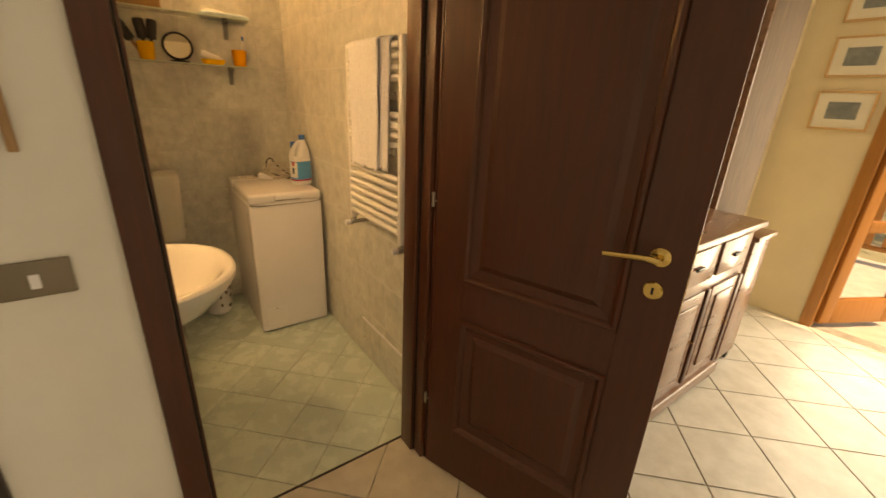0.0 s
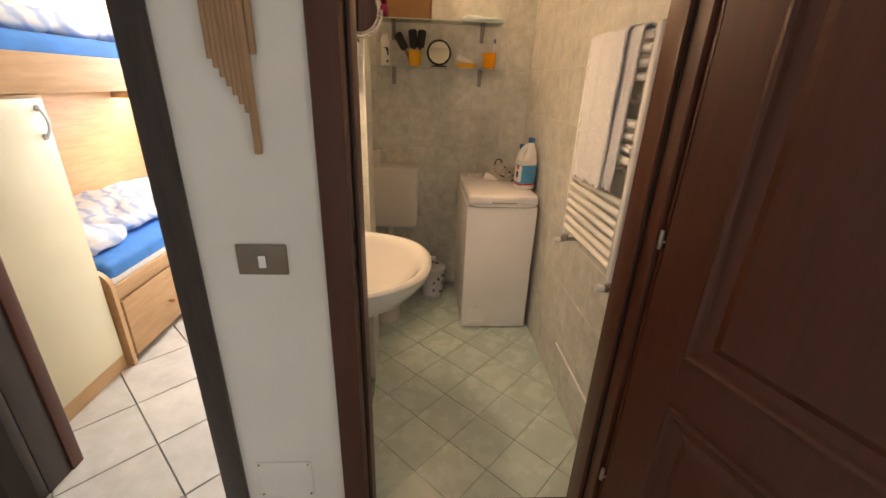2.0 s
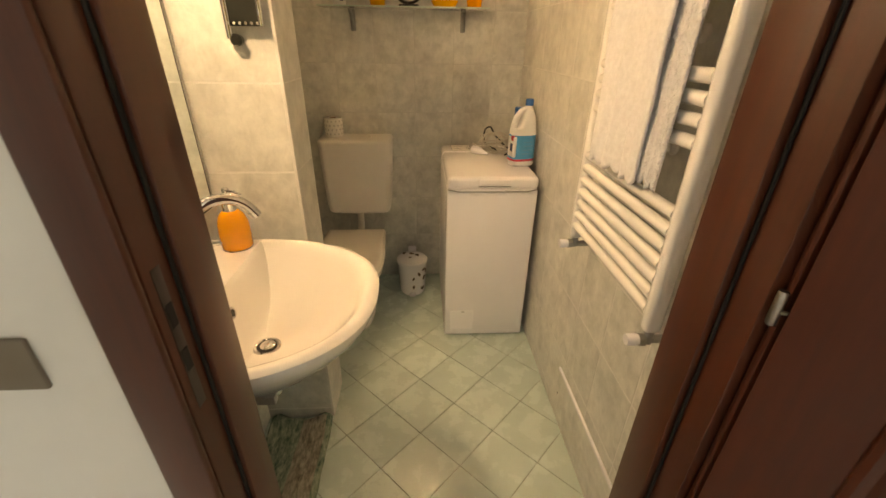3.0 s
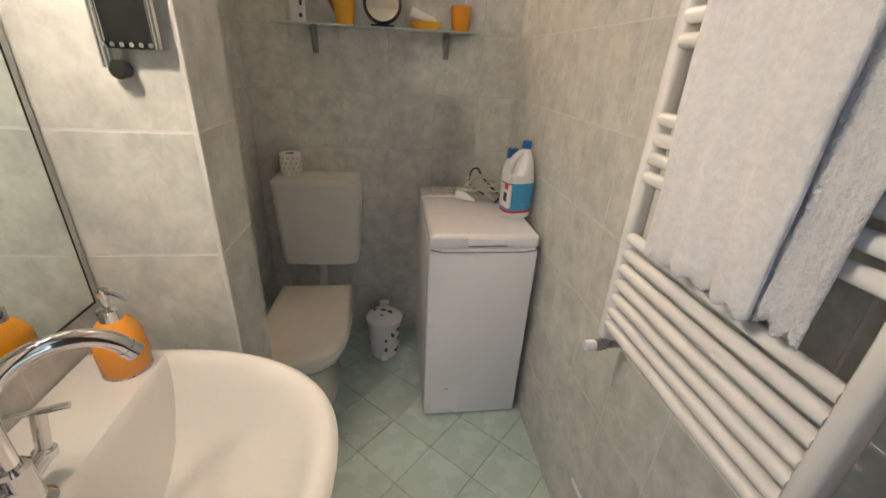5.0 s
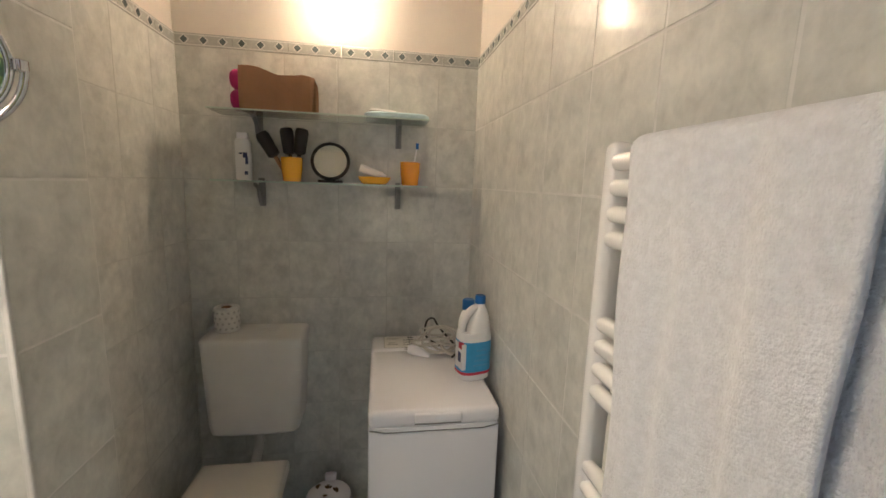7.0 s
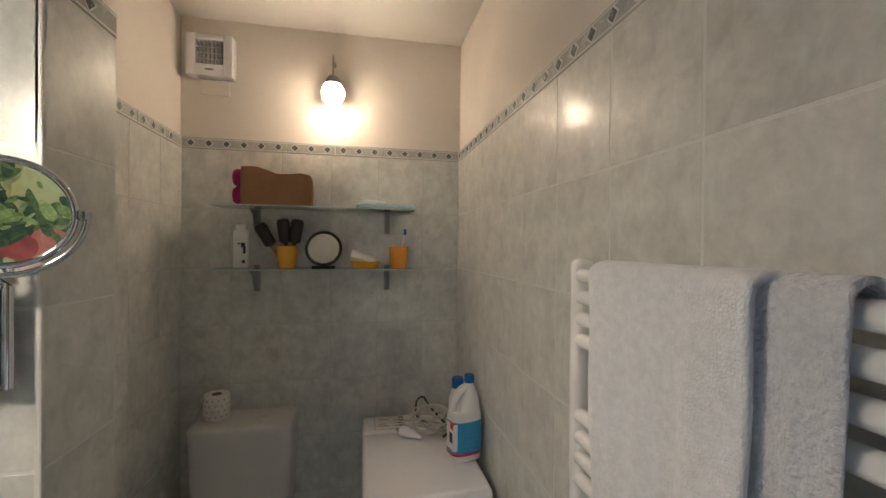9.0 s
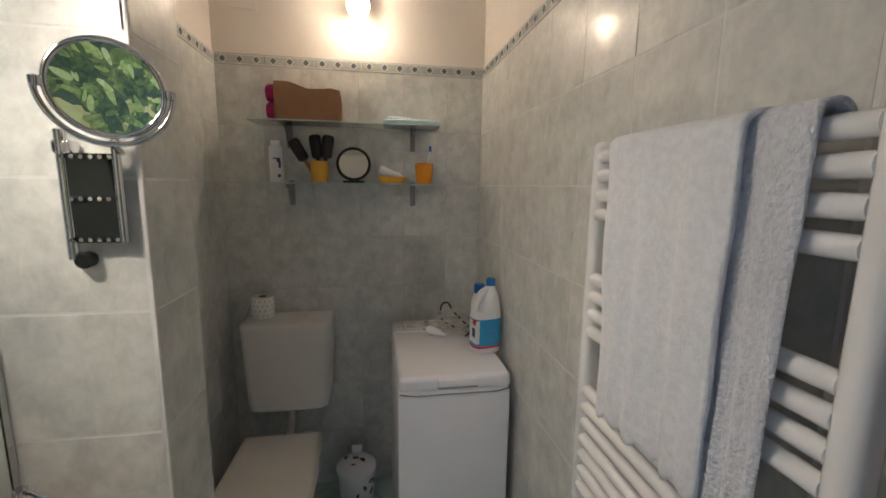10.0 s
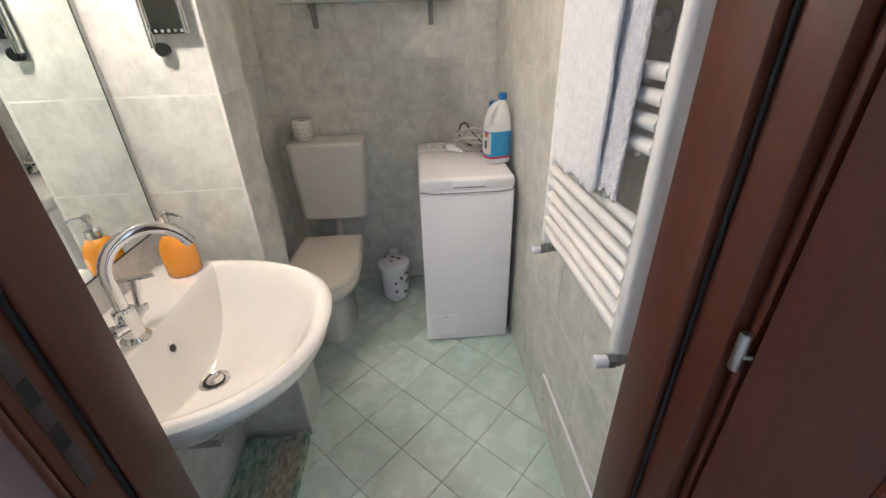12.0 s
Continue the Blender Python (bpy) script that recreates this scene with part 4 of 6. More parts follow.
def waste_bin():
    w = thing("waste_bin", "small white bathroom bin with dark leaf print", "waste bin", at=(0.512, 3.075, 0))
    part("body", lathe([(0.070, 0.0), (0.074, 0.006), (0.078, 0.02), (0.089, 0.205), (0.091, 0.212)], 32), ENAMEL, w)
    lid = part("lid", lathe([(0.094, 0.212), (0.095, 0.218), (0.092, 0.228), (0.070, 0.240), (0.03, 0.246), (0.0, 0.247)], 32), ENAMEL, w)
    part("lid_tab", box(-0.025, 0.025, 0.070, 0.096, 0.214, 0.268, 0.006, 2), ENAMEL, lid)
    part("pedal", box(-0.018, 0.018, -0.102, -0.062, 0.012, 0.030, 0.005, 2), ENAMEL, w)
    rnd = random.Random(4)
    ink = material("dark_leaf_print", (0.05, 0.03, 0.02), 0.5, second=(0.25, 0.16, 0.07), scale=50)
    def leaf_piece(parent, s, m):
        leaf = bmesh.new()
        o = [(-s, 0), (-s * 0.3, s * 0.55), (s * 0.5, s * 0.5), (s, 0), (s * 0.3, -s * 0.4), (-s * 0.5, -s * 0.3)]
        vs = [leaf.verts.new((x, -0.0008, z_)) for x, z_ in o]
        vb = [leaf.verts.new((x, 0.0030, z_)) for x, z_ in o]
        leaf.faces.new(vs)
        for k in range(6):
            leaf.faces.new((vs[k], vb[k], vb[(k + 1) % 6], vs[(k + 1) % 6]))
        part("printed_leaf", moved(leaf, m), ink, parent, smooth=False)
    for i in range(20):
        a = rnd.uniform(0, 2 * math.pi)
        z = rnd.uniform(0.035, 0.185)
        r_ = 0.0775 + (z - 0.02) * 0.0595 + 0.0008
        leaf_piece(w, rnd.uniform(0.011, 0.019), pose(r_ * math.cos(a), r_ * math.sin(a), z, 0, rnd.uniform(0, 360), math.degrees(a) + 90))
    for i in range(8):
        a, rr = rnd.uniform(0, 6.28), rnd.uniform(0.02, 0.065)
        leaf_piece(lid, rnd.uniform(0.010, 0.016), pose(rr * math.cos(a), rr * math.sin(a), 0.2474 - max(0, (rr - 0.03)) * 0.17, -90, 0, rnd.uniform(0, 360)))


def bleach_bottle():
    b = thing("bleach_bottle", "white plastic bottle with blue label and blue cap", "bottle", at=(1.052, 2.815, 0.8815))
    def body_ring(z, a, c, p=3.0):
        return super_ring(0, 0, z, a, c, p, 36)
    outer = [body_ring(z, a, c) for z, a, c in ((0.0, 0.050, 0.038), (0.006, 0.057, 0.044), (0.10, 0.060, 0.046), (0.155, 0.060, 0.046), (0.175, 0.057, 0.044))]
    part("body", loft(outer), BOTTLE, b)
    # shoulder with the grip opening: the neck on one side and a handle arm on the other
    neck = loft([super_ring(0.008, 0, 0.168, 0.048, 0.043, 2.8, 28), super_ring(0.016, 0, 0.195, 0.040, 0.040, 2.5, 28), super_ring(0.020, 0, 0.225, 0.032, 0.034, 2.2, 28), super_ring(0.020, 0, 0.250, 0.024, 0.025, 2, 28), super_ring(0.020, 0, 0.266, 0.017, 0.017, 2, 28), super_ring(0.020, 0, 0.274, 0.016, 0.016, 2, 28)])
    part("neck", neck, BOTTLE, b)
    arm = curve_points([(-0.043, 0, 0.160), (-0.046, 0, 0.19), (-0.036, 0, 0.222), (-0.014, 0, 0.247), (0.010, 0, 0.256)], 6)
    part("handle", tube(arm, 0.0145, 14), BOTTLE, b)
    part("cap", moved(lathe([(0.0185, 0), (0.0185, 0.024), (0.0165, 0.028)], 24), pose(0.020, 0, 0.272)), BLUE_CAP, b, "ribbed blue screw cap")
    lab = loft([body_ring(z, 0.0606 + 0.0001, 0.0466) for z in (0.030, 0.145)], False, False)
    label = part("label", lab, BLUE_LABEL, b, "blue paper label")
    red = loft([super_ring(0, 0, z, 0.0612, 0.0472, 3.0, 36) for z in (0.026, 0.036)], False, False)
    part("label_band", red, RED_LABEL, label, "thin red band")
    white = bmesh.new()
    box(-0.0615, -0.045, -0.040, 0.02, 0.045, 0.140, 0.004, 2, bm=white)
    part("label_flash", white, BOTTLE, label, "white patch beside the label")
    part("label_spot", box(-0.0622, -0.052, -0.036, -0.006, 0.118, 0.143, 0.004, 2), RED_LABEL, label, "red spot", smooth=True)
    part("label_number", box(-0.0624, -0.058, -0.030, -0.004, 0.07, 0.108, 0.003, 2), DARK_PRINT, label, "dark blue lettering block")
    p = bmesh.new()
    for i in range(4):
        box(-0.020 + 0.003 * i, 0.034 - 0.004 * (i % 2), -0.0482, -0.0470, 0.058 + 0.018 * i, 0.0635 + 0.018 * i, bm=p)
    part("print", p, material("pale_blue_print", (0.10, 0.36, 0.66), 0.4), label, "rows of small print", smooth=False)
    b.rotation_euler = (0, 0, radians(14))
    back = thing("spray_bottle", "white plastic bottle with dark blue cap behind the bleach bottle", "bottle", at=(1.062, 2.960, 0.8815))
    part("body", lathe([(0.034, 0), (0.036, 0.01), (0.036, 0.16), (0.026, 0.19), (0.015, 0.205)], 24), BOTTLE, back)
    part("cap", moved(lathe([(0.024, 0), (0.024, 0.035), (0.020, 0.040)], 20), pose(0, 0, 0.205)), BLUE_CAP, back, "dark blue cap")


def cable_heap():
    c = thing("electric_cable", "coiled pale grey cable with plug on the washing machine", "cable", at=(0.955, 3.03, 0.8815))
    rnd = random.Random(11)
    ctrl = []
    for i in range(30):
        a = i * 0.78
        ctrl.append((0.095 * math.cos(a) * rnd.uniform(0.6, 1.15) + 0.0, 0.060 * math.sin(a) * rnd.uniform(0.6, 1.15), 0.006 + 0.0026 * i + rnd.uniform(0, 0.014)))
    part("cord", tube(curve_points(ctrl, 5), 0.0042, 8), CORD, c)
    for k, (lx, ly, lr, turn, tilt) in enumerate(((0.005, 0.0, 0.055, 20, 62), (0.030, 0.015, 0.050, -25, 74), (0.055, 0.0, 0.046, 50, 55), (0.070, -0.015, 0.042, 5, 40))):
        ring = [pose(lx, ly, 0.006 + lr * math.sin(radians(tilt)), tilt, 0, turn) @ Vector((lr * 1.35 * math.cos(q), lr * math.sin(q), 0.004 * math.sin(3 * q + k))) for q in (2 * math.pi * i / 28 for i in range(29))]
        part("cord", tube(ring, 0.0042, 8), CORD, c)
    part("cord", tube(curve_points([(0.03, 0.045, 0.006), (-0.035, 0.06, 0.04), (-0.040, 0.065, 0.105), (-0.012, 0.06, 0.125), (0.015, 0.055, 0.085), (0.06, 0.02, 0.04), (0.085, -0.03, 0.02), (0.05, -0.07, 0.008)], 7), 0.0045, 8), DARK_CORD, c, "black cable")
    plug = part("plug", tube([(-0.118, -0.020, 0.026), (-0.108, -0.024, 0.026), (-0.088, -0.036, 0.025), (-0.062, -0.052, 0.018), (-0.040, -0.064, 0.012)], [0.017, 0.0215, 0.020, 0.013, 0.006], 16), ENAMEL, c, "white round plug")
    for dy in (-0.009, 0.009):
        part("pin", rod((-0.118, -0.020 + dy, 0.026), (-0.134, -0.010 + dy, 0.026), 0.0024, 8), CHROME, plug)


def washbasin():
    b = thing("washbasin", "white ceramic washbasin fixed beside the pillar", "washbasin")
    cx, cy, zr = 0.05, 1.738, 0.862
    n = 72
    def plan(a, c, xb, z, p=2.35):
        """A D-shaped outline: rounded front in +x, straight back at xb."""
        out = []
        for i in range(n):
            t = 2 * math.pi * i / n
            cc, ss = math.cos(t), math.sin(t)
            x = cx + a * math.copysign(abs(cc) ** (2 / p), cc)
            y = cy + c * math.copysign(abs(ss) ** (2 / p), ss)
            out.append(Vector((max(x, xb), y, z)))
        return out
    bx = LEFT + 0.002
    rings = [
        plan(0.145, 0.13, bx, zr - 0.20), plan(0.25, 0.19, bx, zr - 0.165), plan(0.345, 0.25, bx, zr - 0.11), plan(0.400, 0.285, bx, zr - 0.05),
        plan(0.415, 0.306, bx, zr - 0.018), plan(0.416, 0.308, bx, zr - 0.006), plan(0.409, 0.301, bx, zr + 0.001), plan(0.400, 0.293, bx, zr + 0.003),
    ]
    # the bowl follows the rim in front; behind it the tap ledge stays level
    def bowl(a, c, back, z, soft):
        out = []
        for v in plan(a, c, -9.0, z):
            d = v.x - back
            out.append(Vector((back + (d + math.sqrt(d * d + soft * soft)) / 2, v.y, z)))
        return out
    rings += [bowl(0.391, 0.285, 0.086, zr + 0.002, 0.008), bowl(0.383, 0.277, 0.092, zr - 0.003, 0.010), bowl(0.374, 0.268, 0.098, zr - 0.012, 0.012), bowl(0.362, 0.256, 0.104, zr - 0.028, 0.014), bowl(0.342, 0.236, 0.112, zr - 0.056, 0.018), bowl(0.312, 0.206, 0.121, zr - 0.088, 0.022), bowl(0.272, 0.166, 0.132, zr - 0.118, 0.024), bowl(0.228, 0.116, 0.143, zr - 0.137, 0.022), bowl(0.190, 0.060, 0.152, zr - 0.146, 0.018), bowl(0.160, 0.024, 0.160, zr - 0.150, 0.010)]
    part("basin", loft(rings), CERAMIC, b)
    wst = part("drain", moved(lathe([(0.034, 0), (0.034, 0.003), (0.029, 0.006), (0.024, 0.004), (0.022, 0.0)], 28), pose(0.180, cy - 0.023, zr - 0.149)), CHROME, b, "chrome drain ring")
    part("drain_gap", moved(lathe([(0.0245, 0), (0.0245, 0.0046)], 24), pose(0.180, cy - 0.023, zr - 0.149)), BLACK, wst, "dark gap round the plug")
    part("drain_plug", moved(lathe([(0.017, 0), (0.019, 0.006), (0.017, 0.0075), (0.0, 0.008)], 24), pose(0.182, cy - 0.021, zr - 0.149)), CHROME, wst, "chrome pop-up plug")
    ov = part("overflow", moved(lathe([(0.015, 0), (0.015, 0.003), (0.010, 0.004), (0.009, 0.001)], 22), pose(0.1085, cy - 0.012, zr - 0.050, 0, 74, 0)), CHROME, b, "chrome overflow ring")
    part("overflow_hole", moved(lathe([(0.009, 0), (0.0088, 0.0018)], 18), pose(0.1095, cy - 0.012, zr - 0.050, 0, 74, 0)), BLACK, ov, "dark overflow hole")
    part("trap", tube(curve_points([(0.178, cy, zr - 0.19), (0.178, cy, zr - 0.27), (0.165, cy, zr - 0.32), (0.12, cy, zr - 0.335), (0.08, cy, zr - 0.30), (0.03, cy, zr - 0.29), (LEFT + 0.003, cy, zr - 0.29)], 5), 0.017, 14), CHROME, b, "chrome waste trap")
    part("bracket", box(LEFT + 0.003, 0.235, cy - 0.160, cy - 0.138, zr - 0.205, zr - 0.180, 0.004), STEEL, b, "grey metal bracket")
    part("bracket", box(LEFT + 0.003, 0.235, cy + 0.078, cy + 0.100, zr - 0.205, zr - 0.180, 0.004), STEEL, b, "grey metal bracket")
    return b


def basin_tap():
    t = thing("basin_tap", "chrome swan-neck mixer tap with two lever handles", "tap", at=(0.062, 1.708, 0.861))
    part("base", lathe([(0.029, 0), (0.030, 0.004), (0.025, 0.010), (0.021, 0.014), (0.021, 0.075), (0.017, 0.080)], 28), CHROME, t)
    turn = pose(0, 0, 0, 0, 0, 43)
    pts = [Vector((0, 0, 0.07)), Vector((0, 0, 0.13))]
    for i in range(15):
        a = math.pi * (1 - i / 14 * 0.86)
        pts.append(turn @ Vector((0.080 + 0.080 * math.cos(a), 0.0, 0.150 + 0.080 * math.sin(a))))
    part("spout", tube(pts, 0.0125, 18), CHROME, t)
    tip = pts[-1]
    d = (pts[-1] - pts[-2]).normalized()
    part("aerator", tube([tip - d * 0.002, tip + d * 0.014], 0.0135, 18), CHROME, t)
    for foot, neck_end, tip, bar in (
        ((0.0, 0.010, 0.040), (0.002, 0.044, 0.050), (0.006, 0.056, 0.116), (1, 0.25, 0.05)),
        ((0.0, -0.010, 0.040), (-0.002, -0.044, 0.050), (-0.006, -0.092, 0.062), (0.05, 0.1, 1)),
    ):
        v = part("valve_body", rod(foot, neck_end, 0.013, 18), CHROME, t)
        along = (Vector(tip) - Vector(neck_end)).normalized()
        part("collar", tube([Vector(neck_end) - along * 0.006, Vector(neck_end) + along * 0.006], 0.0145, 18), CHROME, v)
        part("spindle", tube([neck_end, Vector(neck_end) + along * 0.012, tip], [0.008, 0.0095, 0.0095], 16), CHROME, v)
        d_bar = Vector(bar).normalized() * 0.036
        part("lever_bar", rod(Vector(tip) - d_bar, Vector(tip) + d_bar, 0.0050, 12), CHROME, v)


def soap_dispenser():
    s = thing("soap_dispenser", "orange ceramic soap dispenser with chrome pump on the washbasin", "soap dispenser", at=(0.036, 1.985, 0.8605))
    part("base_ring", lathe([(0.041, 0), (0.042, 0.005), (0.040, 0.007)], 30), CHROME, s, "chrome base ring")
    part("bottle", lathe([(0.040, 0.007), (0.042, 0.010), (0.043, 0.05), (0.041, 0.082), (0.034, 0.104), (0.022, 0.117), (0.017, 0.120)], 32), ORANGE, s)
    pump = part("pump_collar", lathe([(0.0185, 0.119), (0.0185, 0.140), (0.014, 0.143), (0.006, 0.145), (0.006, 0.165), (0.010, 0.167), (0.010, 0.180), (0.007, 0.183)], 24), CHROME, s, "chrome pump")
    part("nozzle", tube([(0.0, 0.0, 0.174), (0.020, -0.012, 0.175), (0.042, -0.026, 0.168)], [0.0045, 0.004, 0.003], 10), CHROME, pump)
    s.rotation_euler = (0, 0, radians(15))


def wall_mirror():
    m = thing("mirror_wall", "large frameless mirror on the wall above the washbasin", "mirror")
    part("glass", box(LEFT + 0.0005, LEFT + 0.0055, 1.46, 2.085, 0.955, 1.86, 0.0012, 1), MIRROR, m, smooth=False)
    part("edge", box(LEFT + 0.0005, LEFT + 0.0065, 2.0852, 2.0875, 0.955, 1.86), BLACK, m, "dark mirror edge", smooth=False)
    part("edge", box(LEFT + 0.0005, LEFT + 0.0075, 1.46, 2.0875, 0.952, 0.9548), BLACK, m, "dark mirror edge", smooth=False)


def mirror_lamp():
    l = thing("mirror_lamp", "chrome mirror lamp with two hooded bulbs above the mirror", "lamp")
    part("bar", box(LEFT + 0.001, LEFT + 0.022, 1.56, 1.92, 1.925, 1.955, 0.004), CHROME, l)
    shine = glow("neutral_bulb_glow", (1.0, 0.775, 0.535), MIRROR_BULB)
    for y, yaw, tip in ((1.62, 60, -52), (1.86, -4, -43)):
        x, z = 0.006, 1.930
        aim = pose(x, y, z, 0, 0, yaw) @ pose(0, 0, 0, 0, tip, 0)
        part("arm", rod((LEFT + 0.020, y, z + 0.012), (x, y, z + 0.030), 0.007, 12), CHROME, l)
        hood = lathe([(0.031, -0.031), (0.032, 0.012), (0.027, 0.032), (0.016, 0.042), (0.0, 0.043), (0.0, 0.041), (0.015, 0.040), (0.0255, 0.030), (0.0300, 0.012), (0.0295, -0.031)], 28, cap=False)
        part("hood", moved(hood, aim), HINGE, l, "satin metal hood open in front")
        g = lathe([(0.0, -0.022)] + [(0.022 * math.cos(a), 0.022 * math.sin(a)) for a in (radians(-75 + 150 * i / 12) for i in range(13))] + [(0.0, 0.022)], 24)
        part("bulb", moved(g, aim), shine, l, "glowing round bulb")


def wall_bulb():
    l = thing("wall_lamp", "small wall lamp with glowing opal glass under a grey metal cap", "lamp")
    x, y, z = 0.552, 3.203, 2.312
    part("stem", rod((x, y + 0.010, z + 0.070), (x, y + 0.010, z + 0.165), 0.004, 10), HINGE, l, "thin metal stem")
    part("wall_fixing", moved(lathe([(0.010, 0), (0.010, 0.004), (0.005, 0.050)], 16), pose(x, BACK + 0.0085, z + 0.150, 90, 0, 0)), HINGE, l)
    part("cap", moved(lathe([(0.034, 0.030), (0.035, 0.034), (0.031, 0.052), (0.020, 0.068), (0.008, 0.076), (0.0, 0.077)], 28), pose(x, y, z)), BRACKET, l, "grey metal cap")
    prof = [(0.024, -0.050), (0.034, -0.041), (0.043, -0.022), (0.046, 0.0), (0.043, 0.020), (0.035, 0.034), (0.033, 0.033), (0.041, 0.019), (0.044, 0.0), (0.041, -0.021), (0.033, -0.039), (0.0235, -0.047)]
    part("shade", moved(lathe(prof, 32, cap=False), pose(x, y, z)), glow("opal_shade_glow", (1.0, 0.70, 0.41), SHADE), l, "glowing opal glass globe open below")
    # added half-shell, hidden behind the globe, to cut the glare on the wall
    shell = bmesh.new()
    grid = []
    for i in range(9):
        th = radians(30 + 128 * i / 8)
        grid.append([shell.verts.new((x + 0.051 * math.sin(th) * math.sin(ph), y + 0.051 * math.sin(th) * math.cos(ph), z + 0.052 * math.cos(th))) for ph in (radians(-82 + 164 * k / 16) for k in range(17))])
    for a, c in zip(grid, grid[1:]):
        for k in range(16):
            shell.faces.new((a[k], a[k + 1], c[k + 1], c[k]))
    back = part("added_light_shield", shell, HINGE, l, "added metal shell, unseen behind the glass, that keeps light off the wall")
    thick = back.modifiers.new("thickness", "SOLIDIFY")
    thick.thickness, thick.offset = 0.0015, 1.0
    part("bulb", moved(lathe([(0.0, -0.014), (0.009, -0.010), (0.013, 0.0), (0.010, 0.010), (0.006, 0.030)], 18), pose(x, y, z)), glow("warm_bulb_glow", (1.0, 0.69, 0.40), BULB), l, "small glowing warm bulb")


def vent():
    v = thing("wall_vent", "white square extractor fan near the ceiling", "vent")
    x0, x1, z0, z1, y1 = -0.035, 0.143, 2.350, 2.522, BACK + 0.0085
    y0 = y1 - 0.055
    t = 0.036
    for a in ((x0, x0 + t, z0, z1), (x1 - t, x1, z0, z1), (x0 + t, x1 - t, z0, z0 + t + 0.012), (x0 + t, x1 - t, z1 - t + 0.012, z1)):
        part("frame", box(a[0], a[1], y0, y1, a[2], a[3], 0.003), ENAMEL, v)
    part("backing", box(x0 + t, x1 - t, y1 - 0.012, y1, z0 + t, z1 - t + 0.012), BRACKET, v, "grey fan interior", smooth=False)
    for i in range(1, 4):
        z = z0 + t + 0.012 + (z1 - z0 - 2 * t) * i / 4
        part("cross_slat", box(x0 + t, x1 - t, y0 + 0.012, y0 + 0.016, z - 0.0012, z + 0.0012), ENAMEL, v, smooth=False)
    for i in range(1, 7):
        x = x0 + t + (x1 - x0 - 2 * t) * i / 7
        part("slat", box(x - 0.0015, x + 0.0015, y0 + 0.008, y1 - 0.010, z0 + t + 0.012, z1 - t + 0.012), ENAMEL, v, smooth=False)
    part("fan_hub", moved(lathe([(0.020, 0), (0.020, 0.008), (0.012, 0.012)], 20), pose((x0 + x1) / 2, y1 - 0.0125, (z0 + z1) / 2, 90, 0, 0)), BRACKET, v, "grey fan hub")
    for k in range(5):
        part("fan_blade", moved(box(0.018, 0.050, -0.001, 0.001, -0.010, 0.010), pose((x0 + x1) / 2, y1 - 0.018, (z0 + z1) / 2, 0, 72 * k, 0) @ pose(0, 0, 0, 28, 0, 0)), BRACKET, v, smooth=False)
    part("label", box((x0 + x1) / 2 - 0.016, (x0 + x1) / 2 + 0.016, y0 - 0.001, y0 + 0.001, z0 + 0.022, z0 + 0.029), BRACKET, v, "small grey maker's plate", smooth=False)
    tagged(mesh_object("blanking_plate", box(0.005, 0.118, BACK + 0.004, BACK + 0.0100, 2.286, 2.349, 0.0015, 1), BATH_PLASTER), "painted-over junction cover under the extractor fan", "cover plate")


def glass_shelf(z):
    s = thing("glass_shelf", "greenish glass shelf on two grey wall brackets", "shelf", "bathroom shelves")
    part("glass", box(0.098, 0.905, 3.098, BACK - 0.0005, z - 0.006, z, 0.0012, 1), SHELF_GLASS, s, "clear greenish glass board", smooth=False)
    part("glass_edge", box(0.098, 0.905, 3.0955, 3.0978, z - 0.006, z, 0.0006, 1), EDGE_GREEN, s, "pale green ground edge", smooth=False)
    for x in (0.237, 0.794):
        br = bmesh.new()
        box(x - 0.0125, x + 0.0125, BACK - 0.012, BACK - 0.0005, z - 0.105, z - 0.0065, 0.003, 2, bm=br)
        pts = curve_points([(x, BACK - 0.012, z - 0.095), (x, BACK - 0.035, z - 0.070), (x, BACK - 0.065, z - 0.030), (x, BACK - 0.105, z - 0.0155)], 5)
        join(br, tube(pts, [0.011, 0.011, 0.011, 0.010, 0.010, 0.010, 0.010, 0.009] + [0.008] * (len(pts) - 8), 10))
        part("bracket", br, BRACKET, s)
        part("clip", box(x - 0.011, x + 0.011, BACK - 0.022, BACK - 0.001, z + 0.0003, z + 0.009, 0.002), BRACKET, s)


def cup(x, y, z, mat, label):
    c = thing("cup", label, "cup", "yellow bathroom set", at=(x, y, z))
    part("body", lathe([(0.031, 0), (0.034, 0.003), (0.039, 0.04), (0.0415, 0.092), (0.0395, 0.094), (0.037, 0.088), (0.031, 0.008), (0.0, 0.006)], 30), mat, c)
    return c


